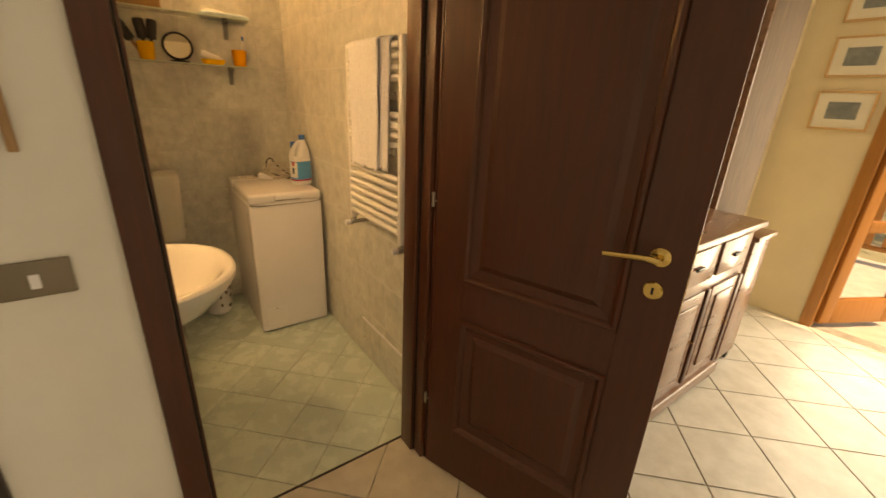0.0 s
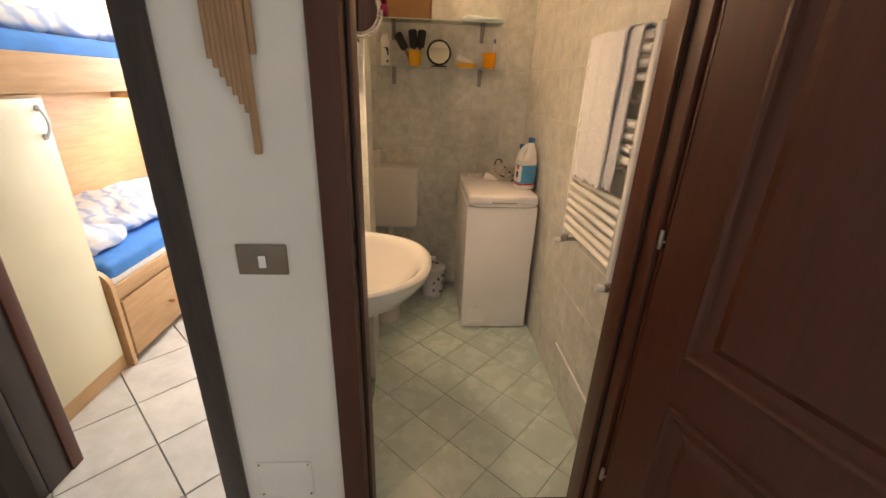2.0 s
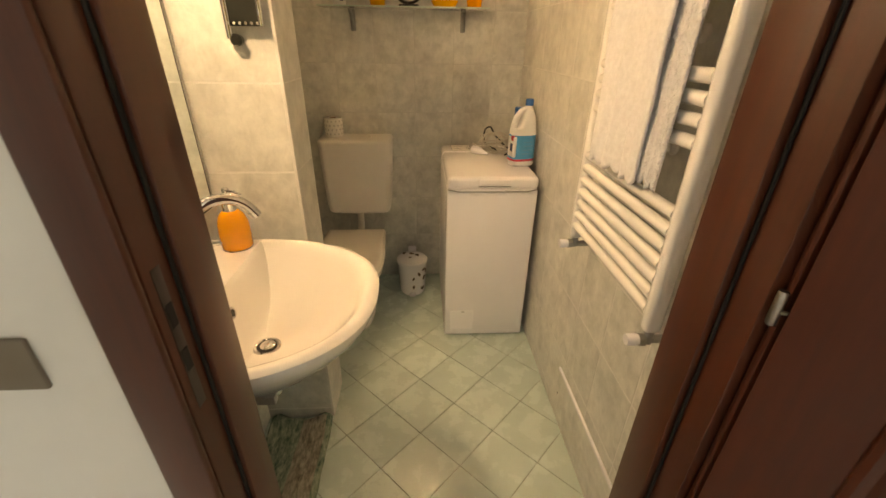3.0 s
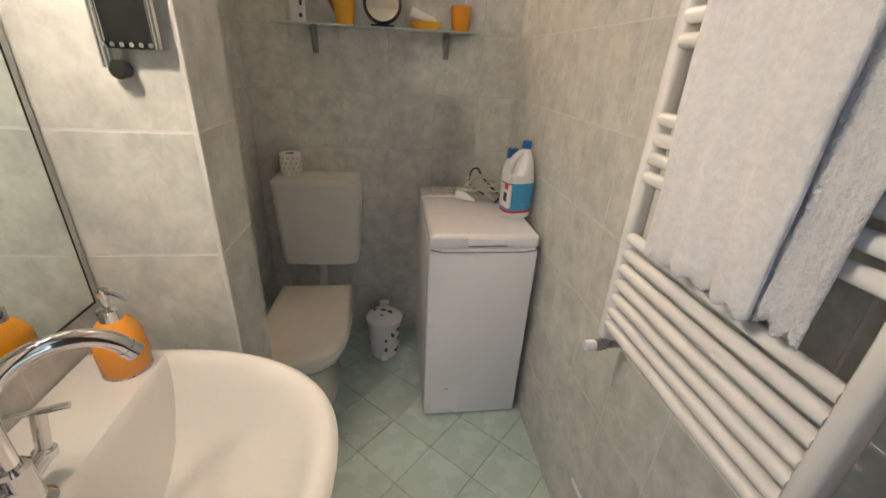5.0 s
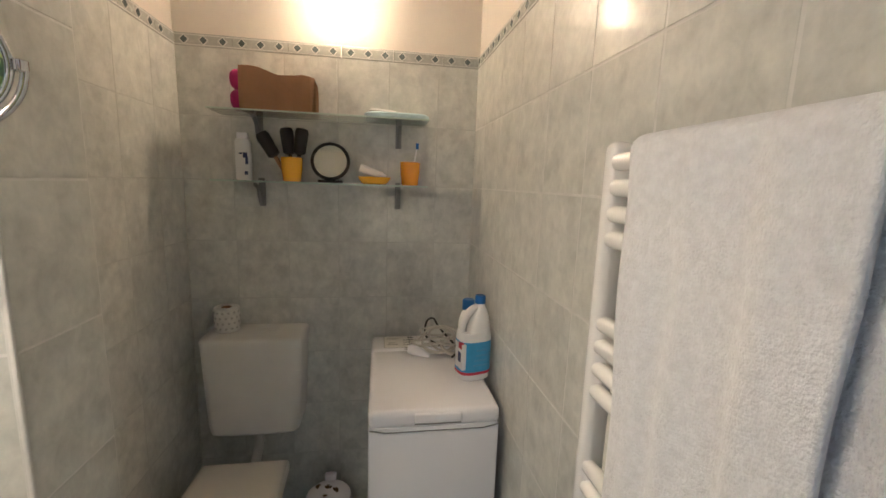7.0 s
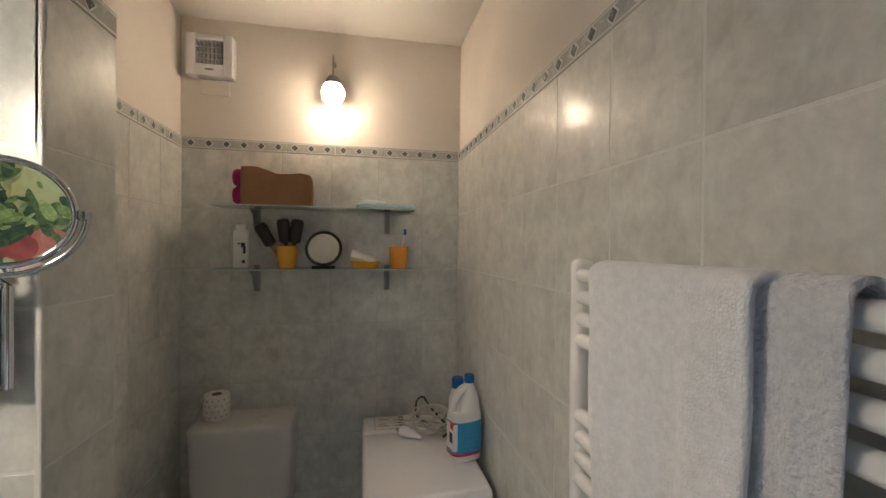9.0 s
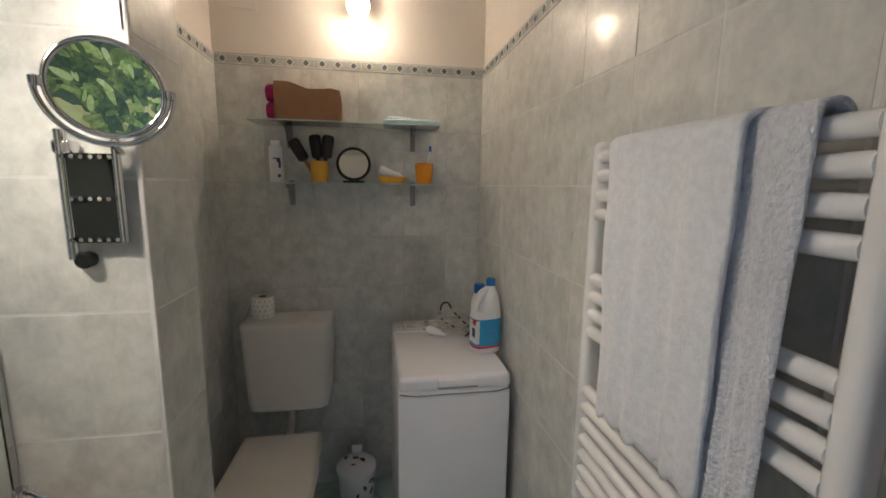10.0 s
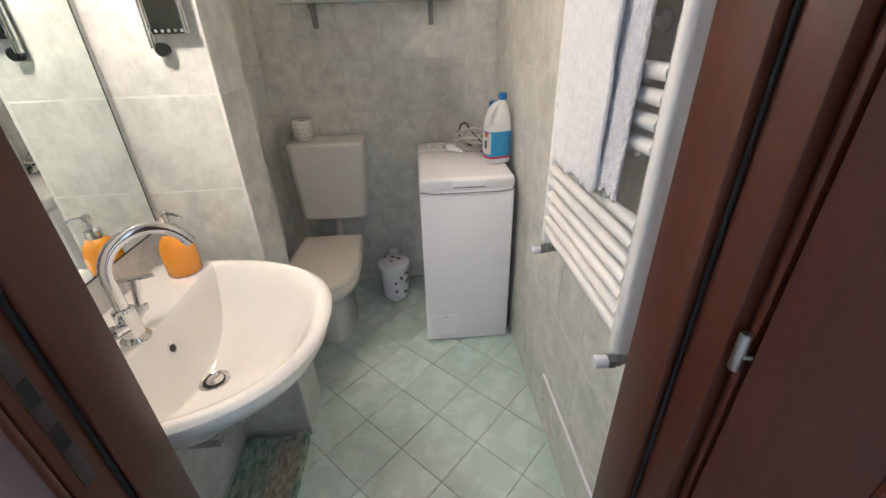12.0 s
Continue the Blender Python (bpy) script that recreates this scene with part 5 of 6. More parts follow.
def shelf_things():
    zl, zu = 1.5532, 1.8102
    cup(0.372, 3.185, zl, YELLOW, "yellow ceramic cup holding dark hairbrushes")
    for dx, dy, tilt in ((-0.014, 0.0, -29), (0.004, 0.006, -6), (0.016, -0.004, 9)):
        h = thing("hairbrush", "dark hairbrush standing in the yellow cup", "hairbrush", "hairbrushes in the cup", at=(0.372 + dx, 3.185 + dy, zl + 0.012))
        part("handle", lathe([(0.006, 0), (0.008, 0.01), (0.008, 0.085), (0.007, 0.10)], 12), CARD if tilt < -20 else BLACK, h)
        part("bristle_head", lathe([(0.013, 0.094), (0.024, 0.102), (0.026, 0.180), (0.021, 0.194), (0.0, 0.198)], 18), BLACK, h, "round dark bristles")
        h.rotation_euler = (radians(6), radians(tilt), 0)
    m = thing("shaving_mirror", "round table mirror with dark ring on the shelf", "mirror", at=(0.522, 3.17, zl))
    tilt = pose(0, 0, 0.084, 90 - 12, 0, 0)
    ring = [Vector((0.070 * math.cos(2 * math.pi * i / 48), 0.070 * math.sin(2 * math.pi * i / 48), 0)) for i in range(49)]
    part("ring", moved(tube(ring, 0.007, 10, cap=False), tilt), BLACK, m)
    part("glass", moved(lathe([(0.067, -0.001), (0.067, 0.002)], 40), tilt), MIRROR, m, "round mirror glass")
    part("back", moved(lathe([(0.067, -0.005), (0.067, -0.0012)], 40), tilt), BLACK, m)
    part("foot", box(-0.048, 0.048, -0.024, 0.024, 0.0, 0.011, 0.004), BLACK, m)
    d = thing("soap_dish", "yellow ceramic soap dish with a white tube", "soap dish", "yellow bathroom set", at=(0.695, 3.175, zl))
    part("dish", loft([super_ring(0, 0, z, a, b, 2.4, 32) for z, a, b in ((0.0, 0.042, 0.026), (0.004, 0.052, 0.034), (0.022, 0.064, 0.042), (0.030, 0.066, 0.044), (0.029, 0.063, 0.041), (0.010, 0.049, 0.031))]), YELLOW, d)
    t = thing("toothpaste_tube", "small white tube lying in the soap dish", "tube", at=(0.688, 3.172, zl + 0.030))
    part("body", loft([super_ring(0, 0, z, a, b, 2.2, 18) for z, a, b in ((0.0, 0.013, 0.013), (0.03, 0.013, 0.012), (0.075, 0.016, 0.004), (0.095, 0.017, 0.0015))]), BOTTLE, t)
    part("cap", moved(lathe([(0.008, 0), (0.009, 0.016)], 14), pose(0, 0, -0.016)), ENAMEL, t)
    t.rotation_euler = (0, radians(-72), radians(-8))
    t.location = (0.726, 3.172, zl + 0.036)
    cup(0.840, 3.180, zl, ORANGE, "orange ceramic tumbler with a toothbrush")
    b = thing("toothbrush", "toothbrush with blue head leaning in the tumbler", "toothbrush", at=(0.842, 3.182, zl + 0.010))
    part("handle", tube(curve_points([(0, 0, 0), (0.010, 0, 0.06), (0.022, 0, 0.13), (0.027, 0, 0.165)], 5), 0.0036, 8), BOTTLE, b)
    part("bristles", box(0.020, 0.032, -0.004, 0.004, 0.137, 0.163, 0.002), BLUE_CAP, b, "blue bristles")
    s = thing("spray_can", "white bottle with dark lettering on the glass shelf", "bottle", at=(0.188, 3.20, zl))
    part("body", loft([super_ring(0, 0, z, a, b_, 3.0, 28) for z, a, b_ in ((0, 0.026, 0.016), (0.004, 0.029, 0.019), (0.15, 0.029, 0.019), (0.158, 0.024, 0.015))]), BOTTLE, s)
    part("cap", moved(box(-0.020, 0.020, -0.014, 0.014, 0.158, 0.182, 0.005), Matrix.Identity(4)), ENAMEL, s)
    for x0, z0, w, h in ((0.004, 0.085, 0.016, 0.020), (0.012, 0.060, 0.010, 0.030), (-0.010, 0.098, 0.012, 0.006), (0.008, 0.020, 0.012, 0.014)):
        part("print_block", box(x0, x0 + w, -0.0199, -0.0185, z0, z0 + h, 0.0005, 1), DARK_PRINT, s, "dark lettering block", smooth=False)
    # upper shelf
    g = thing("paper_bag", "crumpled brown paper bag lying on the upper shelf", "paper bag", at=(0.345, 3.168, zu))
    bag = bmesh.new()
    rings = []
    for i in range(17):
        u = i / 16
        x = -0.135 + 0.262 * u
        h = 0.150 - 0.032 * u + 0.008 * math.sin(u * 9)
        r = []
        for k, (y, z) in enumerate(((-0.062, 0.0), (-0.066, h * 0.35), (-0.064, h * 0.8), (-0.058, h), (0.0, h + 0.004), (0.055, h), (0.06, h * 0.7), (0.06, 0.0))):
            w = 0.0045
            zz = z if k in (0, 7) else z + w * noise.noise((x * 30, y * 20, z * 20))
            r.append(Vector((x + (0.010 * noise.noise((y * 40, z * 30, 3)) if i == 16 else 0), y + w * noise.noise((x * 25, z * 25, 7)), max(0.0, zz))))
        rings.append(r)
    ob = part("bag", loft(rings, False, False), CARD, g, smooth=True)
    sol = ob.modifiers.new("thickness", "SOLIDIFY")
    sol.thickness = 0.0015
    for z in (0.040, 0.112):
        c = thing("rolled_cloth", "magenta rolled cloth inside the paper bag", "cloth", "cloths in the bag", at=(0.345, 3.168, zu))
        part("roll", moved(lathe([(0.006, 0), (0.028, 0.002), (0.036, 0.012), (0.036, 0.085), (0.030, 0.095)], 22), pose(-0.178, 0.0, z, 0, 90, 0)), MAGENTA, c)
    w = thing("folded_cloth", "pale blue folded cloth on the upper shelf", "cloth", at=(0.782, 3.185, zu))
    part("cloth", loft([super_ring(0, 0, z, a, b_, 4.0, 40) for z, a, b_ in ((0.0, 0.120, 0.07), (0.004, 0.128, 0.078), (0.016, 0.128, 0.078), (0.022, 0.118, 0.068))]), PALE_BLUE, w)
    part("packet", moved(loft([super_ring(0, 0, z, a, b_, 3.0, 30) for z, a, b_ in ((0.0, 0.052, 0.035), (0.006, 0.056, 0.038), (0.012, 0.052, 0.034), (0.015, 0.040, 0.022))]), pose(-0.055, -0.01, 0.0215, 0, 2, 8)), BOTTLE, w, "white soft packet")


def extending_mirror():
    """A round magnifying mirror on a scissor arm, on the pillar's front."""
    m = thing("extending_mirror", "round chrome magnifying mirror on a folding scissor arm", "mirror")
    yw = PY0 - 0.0005
    x0, x1, z0, z1 = 0.097, 0.169, 1.442, 1.585
    part("wall_post", rod((x0 - 0.006, yw - 0.022, z0 - 0.035), (x0 - 0.006, yw - 0.022, z1 + 0.045), 0.009, 16), CHROME, m)
    part("wall_knob", moved(lathe([(0.008, 0), (0.014, 0.005), (0.015, 0.024), (0.012, 0.028)], 22), pose(x0 + 0.008, yw - 0.001, z0 - 0.038, 90, 0, 0)), SCISSOR, m, "dark round wall fixing")
    part("wall_mount", box(x0 - 0.018, x0 + 0.012, yw - 0.030, yw - 0.0005, z1 + 0.004, z1 + 0.028, 0.005), CHROME, m)
    n = 5
    for i in range(n):
        for s in (0, 1):
            xa = x0 + (x1 - x0) * i / n
            xb = x0 + (x1 - x0) * (i + 1) / n
            za, zb = (z0, z1) if s == 0 else (z1, z0)
            y = yw - (0.020 if s == 0 else 0.026)
            d = Vector((xb - xa, 0, zb - za))
            bar = box(-0.0085, 0.0085, -0.0014, 0.0014, -d.length / 2 - 0.006, d.length / 2 + 0.006, 0.001, 1)
            part("scissor_bar", moved(bar, Matrix.Translation(((xa + xb) / 2, y, (za + zb) / 2)) @ pose(0, 0, 0, 0, math.degrees(math.atan2(d.x, d.z)), 0)), SCISSOR, m, smooth=False)
    for i in range(n + 1):
        x = x0 + (x1 - x0) * i / n
        for z in (z0, z1):
            part("rivet", rod((x, yw - 0.034, z), (x, yw - 0.014, z), 0.0038, 10), CHROME, m)
        if i < n:
            xm = x + (x1 - x0) / n / 2
            part("rivet", rod((xm, yw - 0.034, (z0 + z1) / 2), (xm, yw - 0.014, (z0 + z1) / 2), 0.0038, 10), CHROME, m)
    part("arm_post", rod((x1 + 0.006, yw - 0.024, z0 - 0.005), (x1 + 0.006, yw - 0.024, z1 + 0.030), 0.007, 14), CHROME, m)
    c = Vector((0.193, yw - 0.060, 1.692))
    aim = (Vector((1.95, -1.48, 1.80)) - c).normalized()
    aim = (aim + (Vector((0.62, 1.28, 1.56)) - c).normalized()).normalized()
    face = Matrix.Translation(c) @ aim.to_track_quat("Z", "Y").to_matrix().to_4x4()
    R = 0.074
    head = part("mirror_rim", moved(tube([Vector(((R + 0.001) * math.cos(2 * math.pi * i / 64), R * math.sin(2 * math.pi * i / 64), 0)) for i in range(65)], 0.0048, 12, cap=False), face), CHROME, m)
    rings = []
    for k in range(9):
        r = R * 0.97 * k / 8
        rings.append([Vector((max(r, 1e-4) * math.cos(2 * math.pi * i / 64), max(r, 1e-4) * math.sin(2 * math.pi * i / 64), 0.0015 - 0.0004 * (1 - (k / 8) ** 2))) for i in range(64)])
    dish = loft(rings, True, False)
    part("mirror_glass", moved(dish, face), MIRROR, head, "magnifying mirror glass")
    part("mirror_back", moved(lathe([(R * 0.98, -0.008), (R * 0.98, -0.004)], 48), face), CHROME, head)
    fork = [face @ Vector(((R + 0.014) * math.cos(a), (R + 0.014) * math.sin(a), 0.0)) for a in (math.pi + math.pi * i / 24 for i in range(25))]
    part("fork", tube(fork, 0.0048, 10), CHROME, m, "chrome half-ring fork")
    low = face @ Vector((0, -(R + 0.014), 0))
    part("fork_stem", tube(curve_points([low, low + Vector((0, 0.02, -0.012)), Vector((x1 + 0.006, yw - 0.028, z1 + 0.028))], 5), 0.005, 10), CHROME, m)
    for s in (-1, 1):
        p = face @ Vector((s * (R + 0.010), 0, 0))
        part("pivot_knob", moved(lathe([(0.006, -0.008), (0.009, -0.006), (0.009, 0.006), (0.006, 0.008)], 14), Matrix.Translation(p)), CHROME, m)


def bath_mat():
    """A chenille mat on the floor under the washbasin."""
    b = bmesh.new()
    nx, ny = 26, 50
    x0, x1, y0, y1 = -0.05, 0.200, 1.50, 2.09
    g = []
    for k in range(ny + 1):
        row = []
        for i in range(nx + 1):
            u, v = i / nx, k / ny
            x, y = x0 + (x1 - x0) * u, y0 + (y1 - y0) * v
            lift = 0.020 * max(0, (v - 0.86) / 0.14) ** 2 * (1 + 0.8 * math.sin(u * 9))
            z = 0.014 + lift + 0.0035 * noise.noise((x * 34, y * 20, 2))
            if i in (0, nx) or k in (0, ny):
                z = 0.004 + lift
            row.append(b.verts.new((x + 0.006 * noise.noise((y * 12, 1, 5)), y + 0.006 * math.sin(u * 16) * (k in (0, ny)), z)))
        g.append(row)
    for k in range(ny):
        for i in range(nx):
            b.faces.new((g[k][i], g[k][i + 1], g[k + 1][i + 1], g[k + 1][i]))
    m = thing("bath_mat", "green and brown chenille bath mat under the washbasin", "bath mat")
    half = part("chenille_top", b, MAT_RUG, m)
    s = half.modifiers.new("thickness", "SOLIDIFY")
    s.thickness, s.offset = 0.012, -1.0
    strip = bmesh.new()
    gg = []
    for k in range(ny + 1):
        v = k / ny
        gg.append([strip.verts.new((0.085 + 0.095 * i / 10 + 0.004 * noise.noise((v * 9, i, 8)), y0 + 0.012 + (y1 - y0 - 0.03) * v, 0.0185 + 0.020 * max(0, (v - 0.86) / 0.14) ** 2 * (1 + 0.8 * math.sin((0.54 + 0.38 * i / 10) * 9)) + 0.003 * noise.noise((i * 0.9, v * 30, 4)))) for i in range(11)])
    for k in range(ny):
        for i in range(10):
            strip.faces.new((gg[k][i], gg[k][i + 1], gg[k + 1][i + 1], gg[k + 1][i]))
    part("brown_stripe", strip, MAT_BROWN, m, "brown chenille stripe")


def access_panel():
    p = tagged(mesh_object("tiled_access_panel", box(RIGHT - 0.006, RIGHT - 0.0002, 1.50, 2.105, 0.045, 0.235, 0.002, 1), WALL_TILE), "flush tiled access panel low on the bathroom wall", "panel")
    tagged(mesh_object("panel_trim", box(RIGHT - 0.010, RIGHT - 0.0002, 1.50, 2.105, 0.2355, 0.248, 0.002, 1), ENAMEL), "pale trim strip above the access panel", "trim", kind="structure")
    for y in (2.08,):
        tagged(mesh_object("panel_screw", moved(lathe([(0.004, 0), (0.003, 0.002)], 10), pose(RIGHT - 0.006, y, 0.13, 0, -90, 0)), BLACK), "small dark screw head in the access panel", "screw")


# ---- hall things ----


def light_switch():
    s = thing("light_switch", "bronze-grey wall switch plate with one white rocker", "switch")
    part("plate", box(-0.010, 0.108, HALL - 0.008, HALL - 0.0003, 1.014, 1.092, 0.003, 2), PLATE, s)
    part("rocker", box(0.041, 0.058, HALL - 0.0125, HALL - 0.0082, 1.034, 1.065, 0.002, 2), ENAMEL, s, "white rocker")


def junction_cover():
    c = thing("junction_cover", "white junction box cover low on the hall wall", "cover plate")
    part("cover", box(-0.062, 0.103, HALL - 0.0045, HALL - 0.0003, 0.243, 0.386, 0.002, 2), PLASTER, c)
    for x in (-0.052, 0.093):
        for z in (0.253, 0.376):
            part("screw", moved(lathe([(0.0035, 0), (0.0028, 0.0015)], 12), pose(x, HALL - 0.0046, z, 90, 0, 0)), BRASS, c, "small brass screw")


def pan_pipes():
    p = thing("pan_pipes", "bamboo pan pipes with woven band hung on the wall", "wall ornament")
    n = 8
    for i in range(n):
        x = 0.008 + 0.0099 * i
        last = i == n - 1
        zb = 1.304 if last else 1.487 - 0.0165 * i
        rr = 0.0082 if last else 0.0058
        b = part("pipe", lathe([(rr * 0.85, 0), (rr, 0.002), (rr, 1.83 - zb - 0.001), (rr * 0.8, 1.83 - zb)], 14), BAMBOO, p)
        b.location = (x, HALL - 0.011, zb)
    part("pipe", moved(lathe([(0.006, 0), (0.007, 0.002), (0.007, 0.33), (0.006, 0.332)], 14), pose(0.0925, HALL - 0.011, 1.498)), BAMBOO, p)
    part("band", box(0.006, 0.124, HALL - 0.027, HALL - 0.0005, 1.655, 1.690, 0.006, 3), BAMBOO, p, "wooden cross band")
    part("binding", box(0.012, 0.118, HALL - 0.0285, HALL - 0.0004, 1.644, 1.6545, 0.003, 2), BLACK, p, "dark woven binding")


def wall_painting():
    """A still life of fruit and leaves on the hall's rear wall, seen in the magnifying mirror."""
    f = thing("painting", "framed still life of yellow fruit, leaves and red blossom", "painting")
    y = -1.4995
    x0, x1, z0, z1 = 0.95, 2.95, 0.80, 2.30
    part("canvas", box(x0, x1, y, y + 0.02, z0, z1, 0.002, 1), PAINT_GROUND, f)
    for a in ((x0 - 0.05, x0 - 0.0005, z0 - 0.05, z1 + 0.05), (x1 + 0.0005, x1 + 0.05, z0 - 0.05, z1 + 0.05), (x0, x1, z0 - 0.05, z0 - 0.0005), (x0, x1, z1 + 0.0005, z1 + 0.05)):
        part("frame", box(a[0], a[1], y, y + 0.035, a[2], a[3], 0.006), PINE, f)
    rnd = random.Random(21)
    groups = {"fruit": (PAINT_YELLOW, 9, 0.12, 0.20), "leaf": (LEAF_GREEN, 420, 0.04, 0.12), "blossom": (PAINT_RED, 4, 0.09, 0.14), "pale_leaf": (LEAF_PALE, 300, 0.02, 0.08), "spray": (LEAF_GREEN, 240, 0.015, 0.05)}
    beds = {"fruit": (1.66, 1.62, 0.15, 0.06), "blossom": (1.58, 1.18, 0.08, 0.05)}
    for layer, (nm, (mat, count, lo, hi)) in enumerate(groups.items()):
        b = bmesh.new()
        for i in range(count):
            s = rnd.uniform(lo, hi)
            px, pz = rnd.uniform(x0 + hi, x1 - hi), rnd.uniform(z0 + hi, z1 - hi)
            if nm in beds:
                bed = beds[nm]
                px, pz = bed[0] + rnd.gauss(0, bed[2]), bed[1] + rnd.gauss(0, bed[3])
            elif (px - 1.66) ** 2 + (pz - 1.62) ** 2 < 0.04 and rnd.random() < 0.85 or (px - 1.58) ** 2 + (pz - 1.18) ** 2 < 0.018:
                continue
            asp = rnd.uniform(0.28, 0.5) if "leaf" in nm or "spray" in nm else rnd.uniform(0.7, 1.0)
            a0 = rnd.uniform(0, 6.28)
            yy = y + 0.0205 + 0.0012 * layer + 0.000005 * i
            vs = []
            for k in range(12):
                t = 2 * math.pi * k / 12
                u, w = s * math.cos(t), s * asp * math.sin(t) * (1 - 0.3 * math.cos(t))
                vs.append(b.verts.new((px + u * math.cos(a0) - w * math.sin(a0), yy, pz + u * math.sin(a0) + w * math.cos(a0))))
            b.faces.new(vs)
        part("painted_" + nm, b, mat, f, smooth=False)


# ---- bedroom things ----


def pillow_mesh(cx, cy, cz, a, b, h, seed):
    bm = bmesh.new()
    n, m = 60, 28
    rings = []
    for k in range(m + 1):
        v = -1 + 2 * k / m
        ring = []
        for i in range(n):
            t = 2 * math.pi * i / n
            c, s = math.cos(t), math.sin(t)
            r = (1 - abs(v) ** 3.4) ** 0.42
            x, y = cx + a * math.copysign(abs(c) ** 0.6, c) * max(r, 0.02), cy + b * math.copysign(abs(s) ** 0.6, s) * max(r, 0.02)
            ring.append(Vector((x, y, cz + h * v + 0.030 * noise.noise((x * 5, y * 7, seed)) + 0.011 * noise.noise((x * 15, y * 20, seed)) + 0.003 * noise.noise((x * 40, y * 50, seed)))))
        rings.append(ring)
    return loft(rings)


def bunk_bed():
    b = thing("bunk_bed", "light beech bunk bed with drawer under the lower bunk", "bunk bed")
    xf, xb, y0, y1 = -1.10, -1.96, 2.245, 4.12
    part("side_panel", box(xf - 0.022, xf, y0 + 0.02, y1 - 0.02, 0.385, 0.465, 0.006), BEECH, b)
    dr = part("drawer", box(xf - 0.020, xf + 0.004, y0 + 0.03, y1 - 0.03, 0.045, 0.372, 0.006), BEECH, b)
    for y in (2.62, 3.72):
        part("knob", moved(lathe([(0.007, 0), (0.006, 0.012), (0.013, 0.020), (0.011, 0.028), (0.0, 0.030)], 16), pose(xf + 0.004, y, 0.185, 0, 90, 0)), PINE, dr, "turned wooden knob")
    end = []
    for i in range(9):
        a = math.pi / 2 * i / 8
        end.append((xf - 0.10 + 0.10 * math.sin(a), 0.56 - 0.10 + 0.10 * math.cos(a)))
    pts = [(xb, 0.0), (xb, 0.56)] + end + [(xf, 0.0)]
    for y in (y0 - 0.008, y1 - 0.018):
        bm = prism(pts, 0, 0.026, 0.0)
        part("end_panel", moved(bm, Matrix.Translation((0, y + 0.026, 0)) @ pose(0, 0, 0, 90, 0, 0)), BEECH, b)
    part("slat_base", box(xb, xf - 0.023, y0 + 0.02, y1 - 0.02, 0.36, 0.384), BEECH, b, smooth=False)
    part("back_panel", box(xb - 0.03, xb - 0.001, 2.245, y1 + 0.1, 0.0, 2.30, 0.003), BEECH, b)
    part("upper_rail", box(xf - 0.024, xf, 1.72, 3.80, 1.370, 1.522, 0.006), BEECH, b)
    part("upper_base", box(xb, xf - 0.0245, 1.72, 3.79, 1.372, 1.395, 0.002), BEECH, b)
    part("upper_end", box(xb, xf, 3.805, 3.832, 1.28, 1.75, 0.006), BEECH, b)
    part("post", box(xf - 0.06, xf - 0.02, 3.836, 3.88, 0.56, 1.62, 0.006), BEECH, b)
    for z in (0.80, 1.05, 1.22):
        part("rung", box(xf - 0.055, xf - 0.025, 3.60, 3.835, z, z + 0.03, 0.006), BEECH, b)
    lamp = tagged(mesh_object("under_bunk_light", box(xf - 0.18, xf - 0.10, 3.2, 3.72, 1.335, 1.3715, 0.008), ENAMEL, True), "white strip light fixed under the upper bunk", "lamp")
    for nm, z0, z1, ya, yb in (("lower", 0.385, 0.575, y0 + 0.035, y1 - 0.035), ("upper", 1.396, 1.60, 1.74, 3.78)):
        m = thing("mattress", "mattress with bright blue fitted sheet on the " + nm + " bunk", "mattress", "bunk mattresses")
        bmx = box(xb + 0.005, xf - 0.026, ya, yb, z0, z1, 0.035, 4)
        part("sheet", bmx, BLUE_SHEET, m)
        part("cover", box(xb + 0.008, xf - 0.0235, ya + 0.004, yb - 0.004, z0 + 0.001, z0 + 0.112, 0.012, 2), PAPER, m, "white mattress cover")
    for nm, cx, cy, cz, a, c, h, seed in (("pillow", -1.50, 2.50, 0.625, 0.28, 0.20, 0.060, 1), ("duvet", -1.60, 3.22, 0.628, 0.35, 0.76, 0.065, 2), ("pillow", -1.50, 2.02, 1.650, 0.30, 0.22, 0.070, 3), ("duvet", -1.54, 2.80, 1.650, 0.37, 0.75, 0.068, 4)):
        tagged(mesh_object(nm, pillow_mesh(cx, cy, cz, a, c, h, seed), LINEN, True), "blue and white striped " + nm + " on the bunk bed", nm, "striped bed linen")


def bedroom_cabinet():
    c = thing("cabinet", "cream-fronted beech cabinet under the upper bunk", "cabinet")
    part("body", box(-1.94, -1.135, 1.80, 2.232, 0.0, 1.365, 0.003), BEECH, c)
    d = part("door", box(-1.134, -1.114, 1.815, 2.205, 0.10, 1.352, 0.003), CREAM, c, "cream laminate door")
    part("handle", tube(curve_points([(-1.114, 2.165, 1.21), (-1.098, 2.165, 1.215), (-1.084, 2.165, 1.26), (-1.098, 2.165, 1.305), (-1.114, 2.165, 1.31)], 5), 0.006, 10), ENAMEL, d, "white arched handle")
    for z in (1.205, 1.315):
        part("handle_foot", moved(lathe([(0.013, 0), (0.013, 0.004)], 14), pose(-1.1138, 2.165, z, 0, 90, 0)), BRACKET, d, "grey handle foot")


